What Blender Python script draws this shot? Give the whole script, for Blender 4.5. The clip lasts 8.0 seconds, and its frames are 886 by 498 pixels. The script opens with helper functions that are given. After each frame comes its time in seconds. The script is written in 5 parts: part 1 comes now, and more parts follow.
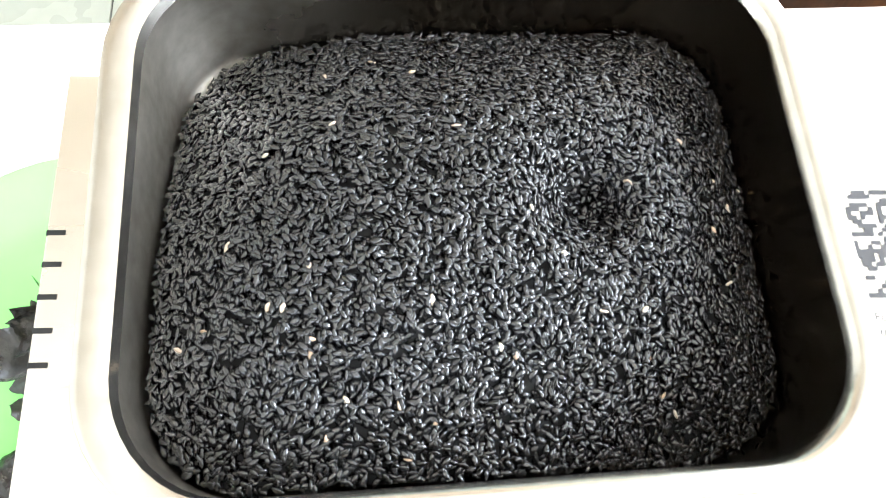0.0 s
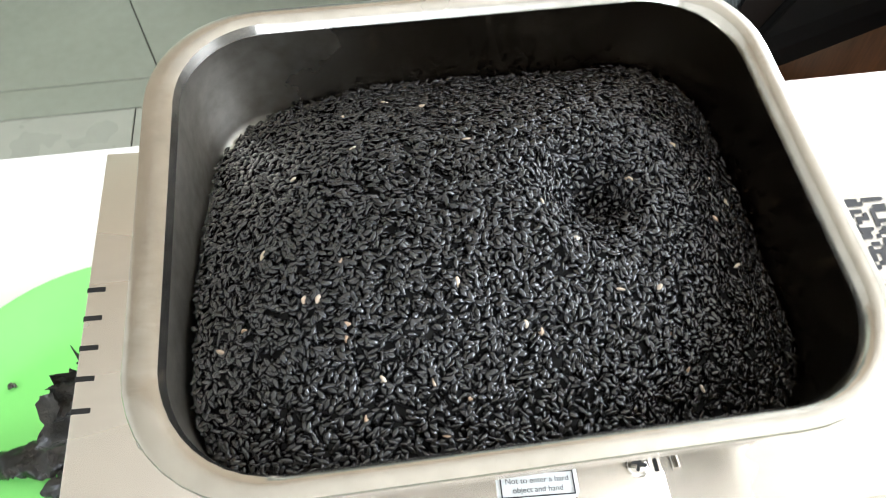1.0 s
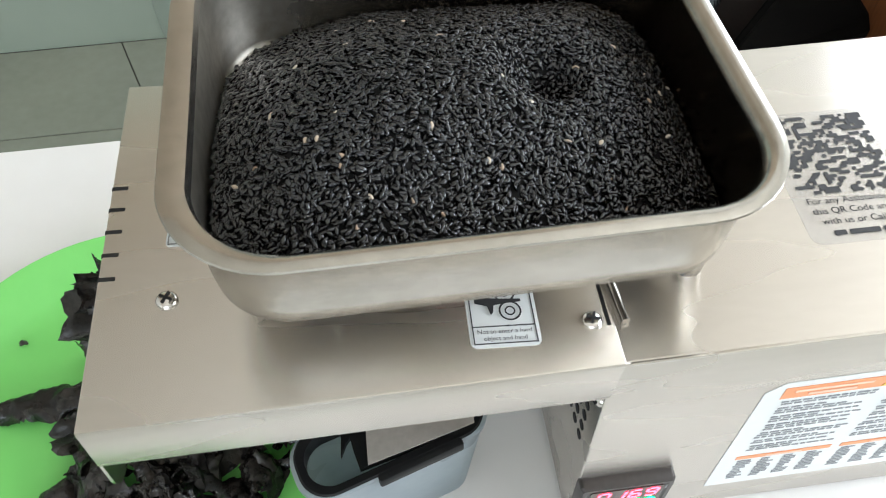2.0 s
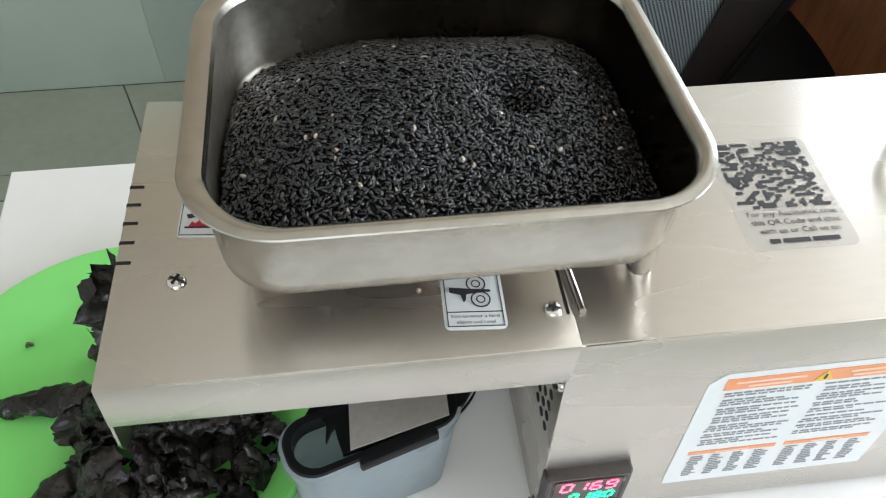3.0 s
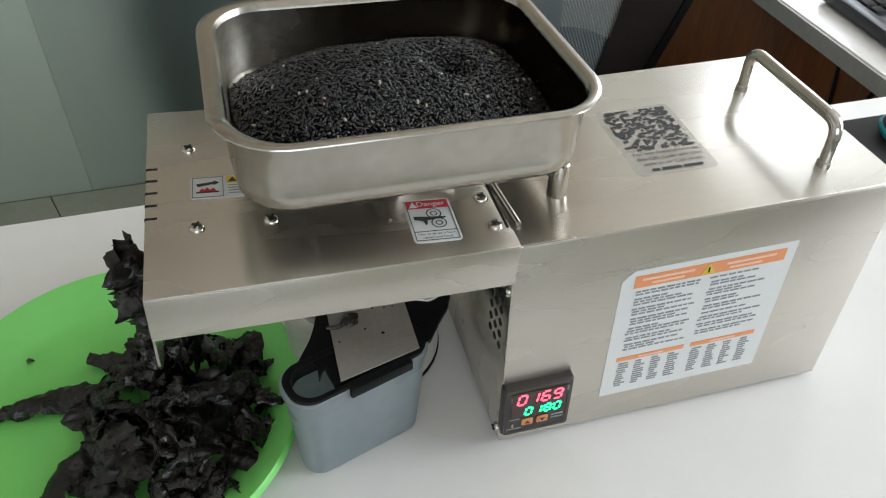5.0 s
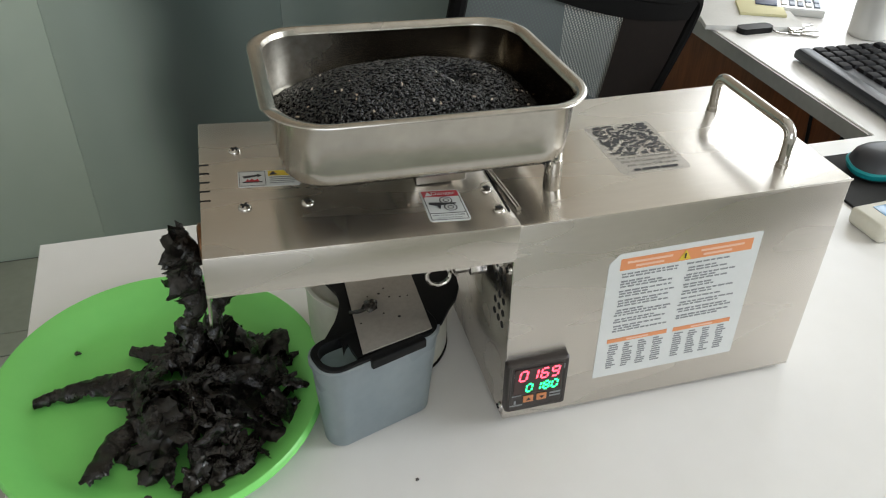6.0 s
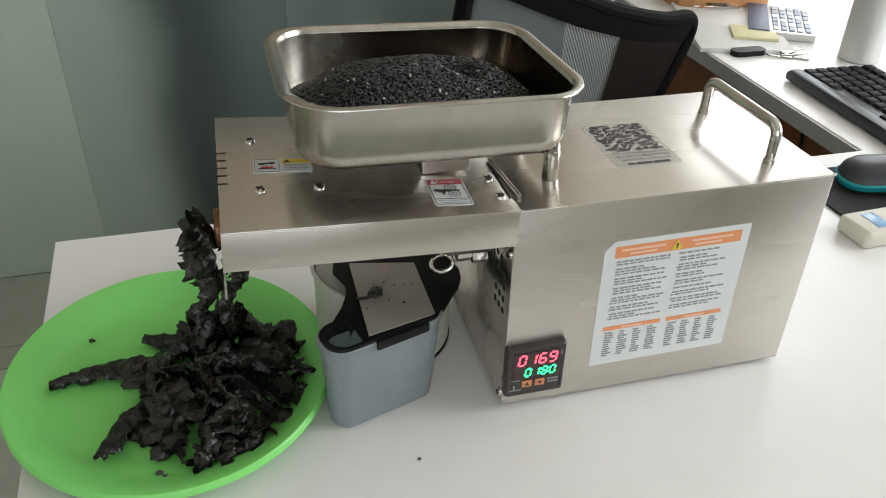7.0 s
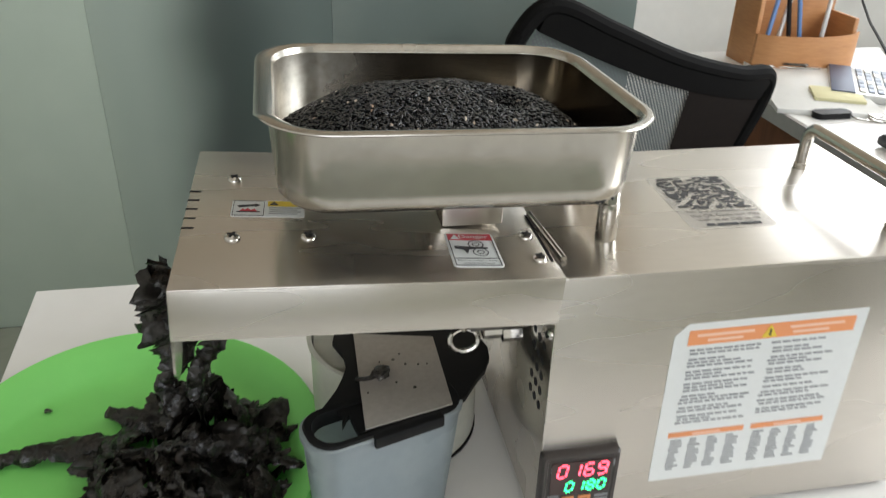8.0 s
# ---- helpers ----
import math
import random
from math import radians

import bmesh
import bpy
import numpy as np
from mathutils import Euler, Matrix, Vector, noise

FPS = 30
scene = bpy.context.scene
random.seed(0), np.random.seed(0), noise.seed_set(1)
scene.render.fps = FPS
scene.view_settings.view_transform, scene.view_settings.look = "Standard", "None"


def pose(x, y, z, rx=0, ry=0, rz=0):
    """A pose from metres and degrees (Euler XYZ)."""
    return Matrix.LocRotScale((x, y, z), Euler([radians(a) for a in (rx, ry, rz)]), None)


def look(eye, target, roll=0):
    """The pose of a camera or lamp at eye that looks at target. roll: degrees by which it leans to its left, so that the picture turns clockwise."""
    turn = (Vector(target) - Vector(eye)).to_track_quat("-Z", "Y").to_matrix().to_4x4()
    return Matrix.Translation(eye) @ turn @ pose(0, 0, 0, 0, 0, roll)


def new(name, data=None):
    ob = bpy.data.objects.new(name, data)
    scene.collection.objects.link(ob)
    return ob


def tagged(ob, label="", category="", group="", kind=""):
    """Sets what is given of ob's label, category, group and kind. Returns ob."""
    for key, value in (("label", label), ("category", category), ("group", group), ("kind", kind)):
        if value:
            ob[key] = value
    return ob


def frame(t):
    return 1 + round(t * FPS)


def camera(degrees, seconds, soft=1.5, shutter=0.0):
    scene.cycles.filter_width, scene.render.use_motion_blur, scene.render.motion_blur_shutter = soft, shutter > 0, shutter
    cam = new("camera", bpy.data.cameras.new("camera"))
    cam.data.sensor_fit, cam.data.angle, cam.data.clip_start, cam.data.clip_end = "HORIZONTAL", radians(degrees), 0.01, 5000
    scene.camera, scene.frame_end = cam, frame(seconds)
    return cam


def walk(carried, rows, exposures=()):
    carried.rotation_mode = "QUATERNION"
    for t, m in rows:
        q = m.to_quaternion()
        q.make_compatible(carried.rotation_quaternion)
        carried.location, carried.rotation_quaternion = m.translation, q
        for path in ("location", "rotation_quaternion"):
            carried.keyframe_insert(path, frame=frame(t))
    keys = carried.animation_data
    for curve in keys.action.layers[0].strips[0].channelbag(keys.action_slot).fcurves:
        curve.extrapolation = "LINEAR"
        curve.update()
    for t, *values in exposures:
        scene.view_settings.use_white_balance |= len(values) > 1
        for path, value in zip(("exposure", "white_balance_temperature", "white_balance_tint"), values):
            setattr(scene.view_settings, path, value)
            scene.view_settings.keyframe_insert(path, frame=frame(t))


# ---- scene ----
cam = camera(58.46, 8.0, soft=1.05, shutter=0.3)
PATH = [
    (0, (-0.06961, -0.00683, 1.20098), (-0.05009, 0.17145, 0.73425), 3.94),
    (0.5, (-0.07027, -0.02587, 1.20239), (-0.04480, 0.17204, 0.74394), 3.29),
    (1, (-0.07574, -0.04957, 1.19600), (-0.05707, 0.21035, 0.76927), -2.60),
    (1.5, (-0.08229, -0.09588, 1.18464), (-0.04379, 0.19462, 0.77952), -1.83),
    (1.7, (-0.08170, -0.11095, 1.18687), (-0.04778, 0.17978, 0.78150), -2.12),
    (2.8, (-0.08364, -0.17136, 1.20745), (-0.04780, 0.15159, 0.82743), -0.06),
    (3, (-0.08312, -0.17635, 1.20898), (-0.04133, 0.14644, 0.82942), 0.79),
    (3.5, (-0.08367, -0.20360, 1.21340), (-0.02988, 0.13066, 0.84547), 1.64),
    (4, (-0.09043, -0.23416, 1.21805), (-0.04006, 0.11449, 0.86322), 0.93),
    (4.5, (-0.10720, -0.26252, 1.21653), (-0.03091, 0.09098, 0.87125), -0.07),
    (4.7, (-0.11530, -0.27645, 1.21587), (-0.02559, 0.07716, 0.87394), -0.26),
    (5.8, (-0.15384, -0.37191, 1.21109), (-0.04192, 0.01624, 0.91644), 1.12),
    (6, (-0.15822, -0.38887, 1.21137), (-0.05135, 0.00311, 0.91995), 0.64),
    (6.5, (-0.16852, -0.42584, 1.20953), (-0.05673, -0.02673, 0.92988), 1.46),
    (7, (-0.17177, -0.42754, 1.19988), (-0.06142, -0.02439, 0.92549), 1.26),
    (7.5, (-0.16333, -0.39089, 1.18107), (-0.05928, 0.01521, 0.90857), 1.31),
    (8, (-0.12879, -0.33153, 1.13765), (-0.04670, 0.09952, 0.89795), 1.45),
]
EXPOSURES = [(0, 2.6, 5950, 9), (0.5, 2.05, 6000, 9), (1.0, 1.6, 6030, 9), (1.5, 1.14, 6030, 8.5), (2.8, 0.63, 6030, 8), (3.5, 0.52, 6030, 8), (4.5, 0.13, 6100, 8), (5.8, -0.05, 6380, 8), (7.0, -0.05, 6430, 8.5), (8.0, 0.21, 6430, 9)]
walk(cam, [(t, look(eye, target, roll)) for t, eye, target, roll in PATH], EXPOSURES)

# ---- light ----
T = 0.75                      # height of the table top
WALL_Y, LEFT_X, RIGHT_X, BACK_Y, ROOF = 1.46, -1.9, 1.95, -2.4, 2.7


def light_setup():
    world = bpy.data.worlds.new("sky")
    scene.world = world
    world.use_nodes = True
    nt = world.node_tree
    sky = nt.nodes.new("ShaderNodeTexSky")
    sky.sky_type, sky.sun_disc = "NISHITA", False
    sky.sun_elevation, sky.sun_rotation = radians(42), radians(40)
    nt.links.new(sky.outputs[0], nt.nodes["Background"].inputs[0])
    nt.nodes["Background"].inputs[1].default_value = 0.12
    sun = new("sun", bpy.data.lights.new("sun", "SUN"))
    sun.data.energy, sun.data.angle, sun.data.color = 1.0, radians(12), (1.0, 0.96, 0.9)
    sun.matrix_world = look((3, 4, 5), (0, 0, 0))
    for name, eye, target, w, h, power, color in (
        ("window_light", (1.565, WALL_Y - 0.015, 1.55), (1.565, 0, 1.55), 0.65, 1.3, WINDOW_WATTS, (0.95, 0.98, 1.0)),
        # the next two lamps light the scene from added windows out of view
        ("unseen_side_light", (RIGHT_X - 0.015, -0.35, 1.6), (0, -0.35, 1.6), 1.3, 1.2, SIDE_WATTS, (0.96, 0.98, 1.0)),
        ("unseen_far_light", (-0.5, BACK_Y + 0.015, 1.65), (-0.5, 0, 1.65), 1.7, 1.2, FAR_WATTS, (0.98, 0.98, 1.0)),
    ):
        lamp = new(name, bpy.data.lights.new(name, "AREA"))
        lamp.data.shape, lamp.data.size, lamp.data.size_y = "RECTANGLE", w, h
        lamp.data.energy, lamp.data.color = power, color
        lamp.matrix_world = look(eye, target)


WINDOW_WATTS, SIDE_WATTS, FAR_WATTS = 11, 39, 16
light_setup()


# ---- materials ----
def mat(name, base, rough=0.5, metal=0.0, dark=None, scale=30.0, stretch=(1, 1, 1), detail=4.0, rough_var=0.0,
        bump=0.0, bump_scale=None, bump_depth=0.001, ior=None, emit=None, strength=0.0, alpha=None, coat=0.0, transmission=0.0):
    m = bpy.data.materials.new(name)
    m.use_nodes = True
    nt = m.node_tree
    b = nt.nodes["Principled BSDF"]
    b.inputs["Base Color"].default_value = (*base, 1)
    b.inputs["Roughness"].default_value = rough
    b.inputs["Metallic"].default_value = metal
    b.inputs["Coat Weight"].default_value = coat
    if ior:
        b.inputs["IOR"].default_value = ior
    b.inputs["Transmission Weight"].default_value = transmission
    if emit:
        b.inputs["Emission Color"].default_value = (*emit, 1)
        b.inputs["Emission Strength"].default_value = strength
    if alpha is not None:
        b.inputs["Alpha"].default_value = alpha
    geo = nt.nodes.new("ShaderNodeNewGeometry")
    mapping = nt.nodes.new("ShaderNodeMapping")
    mapping.inputs["Scale"].default_value = stretch
    nt.links.new(geo.outputs["Position"], mapping.inputs[0])

    def tex(s, d=detail):
        n = nt.nodes.new("ShaderNodeTexNoise")
        n.inputs["Scale"].default_value, n.inputs["Detail"].default_value = s, d
        nt.links.new(mapping.outputs[0], n.inputs["Vector"])
        return n

    if dark:
        n1, n2 = tex(scale), tex(scale * 7)
        add = nt.nodes.new("ShaderNodeMath")
        add.operation = "MULTIPLY_ADD"
        add.inputs[1].default_value, add.inputs[2].default_value = 0.5, 0.0
        nt.links.new(n2.outputs[0], add.inputs[0])
        mix2 = nt.nodes.new("ShaderNodeMath")
        mix2.operation = "MULTIPLY_ADD"
        mix2.inputs[1].default_value = 0.5
        nt.links.new(n1.outputs[0], mix2.inputs[0])
        nt.links.new(add.outputs[0], mix2.inputs[2])
        ramp = nt.nodes.new("ShaderNodeValToRGB")
        ramp.color_ramp.elements[0].position, ramp.color_ramp.elements[1].position = 0.35, 0.65
        ramp.color_ramp.elements[0].color, ramp.color_ramp.elements[1].color = (*dark, 1), (*base, 1)
        nt.links.new(mix2.outputs[0], ramp.inputs[0])
        nt.links.new(ramp.outputs[0], b.inputs["Base Color"])
    if rough_var:
        n3 = tex(scale * 0.6)
        r = nt.nodes.new("ShaderNodeMapRange")
        r.inputs[1].default_value, r.inputs[2].default_value = 0.3, 0.7
        r.inputs[3].default_value, r.inputs[4].default_value = rough - rough_var, rough + rough_var
        nt.links.new(n3.outputs[0], r.inputs[0])
        nt.links.new(r.outputs[0], b.inputs["Roughness"])
    if bump:
        n4 = tex(bump_scale or scale * 4)
        bp = nt.nodes.new("ShaderNodeBump")
        bp.inputs["Strength"].default_value, bp.inputs["Distance"].default_value = bump, bump_depth
        nt.links.new(n4.outputs[0], bp.inputs["Height"])
        nt.links.new(bp.outputs[0], b.inputs["Normal"])
    return m


def translucent(m, colour, share):
    """Thin milky plastic that lets some light through."""
    nt = m.node_tree
    b, out = nt.nodes["Principled BSDF"], nt.nodes["Material Output"]
    tr, mix = nt.nodes.new("ShaderNodeBsdfTranslucent"), nt.nodes.new("ShaderNodeMixShader")
    tr.inputs[0].default_value = (*colour, 1)
    mix.inputs[0].default_value = share
    nt.links.new(b.outputs[0], mix.inputs[1])
    nt.links.new(tr.outputs[0], mix.inputs[2])
    nt.links.new(mix.outputs[0], out.inputs[0])


def brushed(m, rough, amount):
    """Grain along the machine: highlights spread across it, up and down and from front to back."""
    nt = m.node_tree
    b = nt.nodes["Principled BSDF"]
    b.inputs["Anisotropic"].default_value = amount
    across = nt.nodes.new("ShaderNodeCombineXYZ")
    across.inputs[1].default_value = across.inputs[2].default_value = 0.7071
    nt.links.new(across.outputs[0], b.inputs["Tangent"])
    for link in b.inputs["Roughness"].links:
        r = link.from_node
        r.inputs[3].default_value, r.inputs[4].default_value = rough - 0.025, rough + 0.025


def island_mat(name, low, high, rough, coat=0.0, ior=None):
    """Colour that differs from one joined piece to the next."""
    m = mat(name, high, rough, coat=coat, ior=ior)
    nt = m.node_tree
    geo = nt.nodes.new("ShaderNodeNewGeometry")
    ramp = nt.nodes.new("ShaderNodeValToRGB")
    ramp.color_ramp.elements[0].color, ramp.color_ramp.elements[1].color = (*low, 1), (*high, 1)
    nt.links.new(geo.outputs["Random Per Island"], ramp.inputs[0])
    nt.links.new(ramp.outputs[0], nt.nodes["Principled BSDF"].inputs["Base Color"])
    return m


def mesh_fabric():
    """Black woven chair fabric with rows of small holes, 4 mm apart."""
    m = mat("chair_mesh", (0.10, 0.115, 0.12), 0.6)
    nt = m.node_tree
    b = nt.nodes["Principled BSDF"]
    co = nt.nodes.new("ShaderNodeTexCoord")
    vor = nt.nodes.new("ShaderNodeTexVoronoi")
    vor.voronoi_dimensions = "2D"
    vor.inputs["Scale"].default_value, vor.inputs["Randomness"].default_value = 240.0, 0.0
    mp = nt.nodes.new("ShaderNodeMapping")
    mp.inputs["Rotation"].default_value = (0, 0, radians(45))
    nt.links.new(co.outputs["UV"], mp.inputs[0])
    nt.links.new(mp.outputs[0], vor.inputs["Vector"])
    cmp = nt.nodes.new("ShaderNodeMath")
    cmp.operation = "GREATER_THAN"
    cmp.inputs[1].default_value = 0.30
    nt.links.new(vor.outputs["Distance"], cmp.inputs[0])
    nt.links.new(cmp.outputs[0], b.inputs["Alpha"])
    return m


STEEL = mat("brushed_steel", (0.655, 0.617, 0.565), 0.18, 1.0, dark=(0.625, 0.588, 0.537), scale=9, stretch=(1, 4, 4), detail=2.0, rough_var=0.03)
brushed(STEEL, 0.27, 0.85)
INNER_STEEL = mat("oily_pan_steel", (0.50, 0.47, 0.41), 0.19, 1.0, dark=(0.32, 0.29, 0.24), scale=26, rough_var=0.05)
PAN_STEEL = mat("pan_steel", (0.535, 0.51, 0.465), 0.23, 1.0, dark=(0.43, 0.41, 0.37), scale=22, rough_var=0.06, bump=0.04, bump_scale=300)
CHROME = mat("polished_steel", (0.68, 0.66, 0.62), 0.12, 1.0, dark=(0.55, 0.53, 0.50), scale=60)
DARK_STEEL = mat("oily_steel", (0.16, 0.15, 0.14), 0.4, 0.9, dark=(0.06, 0.055, 0.05), scale=60)
BRONZE = mat("bronze", (0.32, 0.15, 0.06), 0.4, 0.8, dark=(0.12, 0.06, 0.03), scale=80)
BLACK = mat("black_plastic", (0.007, 0.007, 0.0075), 0.46, dark=(0.010, 0.010, 0.010), scale=50, ior=1.27)
SLOT = mat("slot_black", (0.01, 0.01, 0.01), 0.8)
TABLE = mat("white_laminate", (0.80, 0.79, 0.77), 0.32, dark=(0.77, 0.76, 0.735), scale=5, rough_var=0.05)
EDGE = mat("grey_edge_band", (0.42, 0.42, 0.40), 0.5, dark=(0.36, 0.36, 0.34), scale=12)
WOOD = mat("brown_veneer", (0.21, 0.075, 0.026), 0.42, dark=(0.11, 0.036, 0.012), scale=5, stretch=(6, 6, 0.7), rough_var=0.06)
GLASS_WALL = mat("grey_green_panel", (0.17, 0.215, 0.20), 0.22, dark=(0.15, 0.19, 0.178), scale=1.2, rough_var=0.05, ior=2.1)
# base colour of this panel gets a painted reflection below
GLASS_REFLECTION = mat("painted_reflection_panel", (0.25, 0.30, 0.275), 0.30, ior=1.7)
GLASS_PALE = mat("pale_green_panel", (0.43, 0.505, 0.425), 0.28, dark=(0.40, 0.475, 0.40), scale=1.5, ior=1.8)
PAINT = mat("white_wall_paint", (0.74, 0.73, 0.69), 0.75, dark=(0.70, 0.69, 0.65), scale=6, bump=0.1, bump_scale=200)
TAN_PAINT = mat("tan_wall_paint", (0.46, 0.385, 0.30), 0.7, dark=(0.43, 0.36, 0.28), scale=6)
CEILING = mat("ceiling_board", (0.78, 0.73, 0.66), 0.8, dark=(0.74, 0.69, 0.62), scale=5)
FLOOR = mat("floor_tile", (0.31, 0.325, 0.265), 0.25, dark=(0.275, 0.29, 0.235), scale=6, rough_var=0.04)
FLOOR_PALE = mat("pale_floor_tile", (0.40, 0.405, 0.345), 0.28, dark=(0.37, 0.375, 0.32), scale=6, rough_var=0.04)
GROUT = mat("grout", (0.11, 0.105, 0.09), 0.9, dark=(0.08, 0.08, 0.07), scale=40)
GREEN = mat("green_plastic", (0.235, 0.715, 0.170), 0.36, dark=(0.222, 0.69, 0.160), scale=9, rough_var=0.05)
CAKE = mat("press_cake", (0.058, 0.051, 0.043), 0.22, dark=(0.003, 0.0026, 0.0022), scale=48, coat=0.40, detail=8.0, rough_var=0.17, bump=0.4, bump_scale=600, bump_depth=0.0012, ior=1.6)
SEED = island_mat("black_seed", (0.0008, 0.0008, 0.0008), (0.016, 0.0165, 0.018), 0.23, ior=1.55)
PALE_SEED = island_mat("pale_seed", (0.30, 0.20, 0.13), (0.52, 0.46, 0.37), 0.5)
UNDER = mat("seed_bed", (0.003, 0.003, 0.003), 0.8, dark=(0.002, 0.002, 0.002), scale=400)
TUB = mat("grey_tub_plastic", (0.46, 0.51, 0.535), 0.28, 0.0, dark=(0.335, 0.39, 0.43), scale=16, rough_var=0.06)
translucent(TUB, (0.70, 0.76, 0.75), 0.5)
POT = mat("pale_pot", (0.64, 0.64, 0.55), 0.36, 0.0, dark=(0.57, 0.57, 0.49), scale=20)
SIEVE = mat("sieve_plate", (0.50, 0.465, 0.42), 0.32, 0.25, dark=(0.42, 0.385, 0.34), scale=40)
LABEL = mat("label_white", (0.72, 0.74, 0.73), 0.42, dark=(0.69, 0.71, 0.70), scale=30)
INK = mat("label_ink", (0.025, 0.025, 0.028), 0.5)
GREY_INK = mat("label_grey_ink", (0.27, 0.28, 0.29), 0.5)
FILM = mat("clear_sticker_film", (0.62, 0.61, 0.59), 0.34, alpha=0.14)
ORANGE = mat("label_orange", (0.78, 0.31, 0.13), 0.45)
PEACH = mat("label_peach", (0.86, 0.55, 0.40), 0.45)
RED = mat("label_red", (0.50, 0.012, 0.03), 0.42)
YELLOW = mat("label_yellow", (0.75, 0.55, 0.05), 0.45)
BEZEL = mat("controller_bezel", (0.034, 0.028, 0.026), 0.36, dark=(0.044, 0.037, 0.034), scale=60)
SCREEN = mat("controller_window", (0.05, 0.028, 0.026), 0.15)
RED_LED = mat("red_led", (0.6, 0.02, 0.03), 0.4, emit=(1.0, 0.07, 0.12), strength=4.0)
GREEN_LED = mat("green_led", (0.02, 0.6, 0.15), 0.4, emit=(0.04, 1.0, 0.30), strength=2.8)
BUTTON = mat("orange_button", (0.62, 0.24, 0.10), 0.5)
MESH = mesh_fabric()
CHAIR = mat("chair_plastic", (0.0022, 0.002, 0.002), 0.75, dark=(0.0035, 0.0032, 0.003), scale=30, ior=1.22)
DARK_CLOTH = mat("dark_brown_cloth", (0.010, 0.0065, 0.005), 0.8, dark=(0.006, 0.004, 0.003), scale=120, ior=1.25)
KEYCAP = mat("keyboard_black", (0.010, 0.010, 0.012), 0.6, dark=(0.014, 0.014, 0.016), scale=60, ior=1.3)
KEYBASE = mat("keyboard_case", (0.035, 0.038, 0.045), 0.4)
TEAL = mat("teal_rubber", (0.01, 0.30, 0.33), 0.45)
CREAM = mat("remote_cream", (0.68, 0.66, 0.56), 0.45, dark=(0.64, 0.62, 0.53), scale=30)
BLUE = mat("remote_screen_blue", (0.25, 0.42, 0.62), 0.2)
PAPER = mat("paper", (0.78, 0.78, 0.76), 0.7, dark=(0.74, 0.74, 0.72), scale=20)
STICKY = mat("sticky_note", (0.74, 0.70, 0.42), 0.7)
SLATE = mat("slate_key", (0.30, 0.34, 0.42), 0.5)
NAVY = mat("navy_cover", (0.055, 0.075, 0.14), 0.5)
BOTTLE = mat("bottle_white", (0.62, 0.62, 0.60), 0.3, 0.2)
TAN_WOOD = mat("tan_wood", (0.50, 0.25, 0.10), 0.5, dark=(0.40, 0.18, 0.07), scale=8, stretch=(1, 1, 7))
PEN_BLUE = mat("pen_blue", (0.12, 0.24, 0.50), 0.35)
RUBBER = mat("rubber", (0.02, 0.02, 0.02), 0.8)
WINDOW_FRAME = mat("window_frame_white", (0.70, 0.70, 0.68), 0.4)


def darker_end():
    """Turns the pan's inside browner, darker and glossier towards one end, with a blotchy edge."""
    nt = INNER_STEEL.node_tree
    b = nt.nodes["Principled BSDF"]
    steel_colour = b.inputs["Base Color"].links[0].from_socket
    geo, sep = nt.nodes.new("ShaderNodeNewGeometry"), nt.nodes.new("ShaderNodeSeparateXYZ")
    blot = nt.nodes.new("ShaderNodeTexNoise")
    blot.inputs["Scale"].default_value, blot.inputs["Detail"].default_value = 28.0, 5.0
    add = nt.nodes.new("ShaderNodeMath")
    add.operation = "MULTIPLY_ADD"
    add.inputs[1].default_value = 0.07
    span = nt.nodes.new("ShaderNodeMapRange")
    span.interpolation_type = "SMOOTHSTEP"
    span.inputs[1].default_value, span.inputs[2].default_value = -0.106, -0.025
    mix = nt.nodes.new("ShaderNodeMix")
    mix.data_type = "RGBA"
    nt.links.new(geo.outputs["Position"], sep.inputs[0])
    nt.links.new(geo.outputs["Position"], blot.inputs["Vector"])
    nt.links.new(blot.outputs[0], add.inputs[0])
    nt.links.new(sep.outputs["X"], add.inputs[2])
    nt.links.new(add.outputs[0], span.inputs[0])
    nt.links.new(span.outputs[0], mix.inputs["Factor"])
    nt.links.new(steel_colour, mix.inputs[6])
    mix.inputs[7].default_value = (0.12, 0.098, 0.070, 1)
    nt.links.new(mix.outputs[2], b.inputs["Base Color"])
    gloss = nt.nodes.new("ShaderNodeMapRange")
    gloss.inputs[3].default_value, gloss.inputs[4].default_value = 0.36, 0.19
    nt.links.new(span.outputs[0], gloss.inputs[0])
    nt.links.new(gloss.outputs[0], b.inputs["Roughness"])


darker_end()


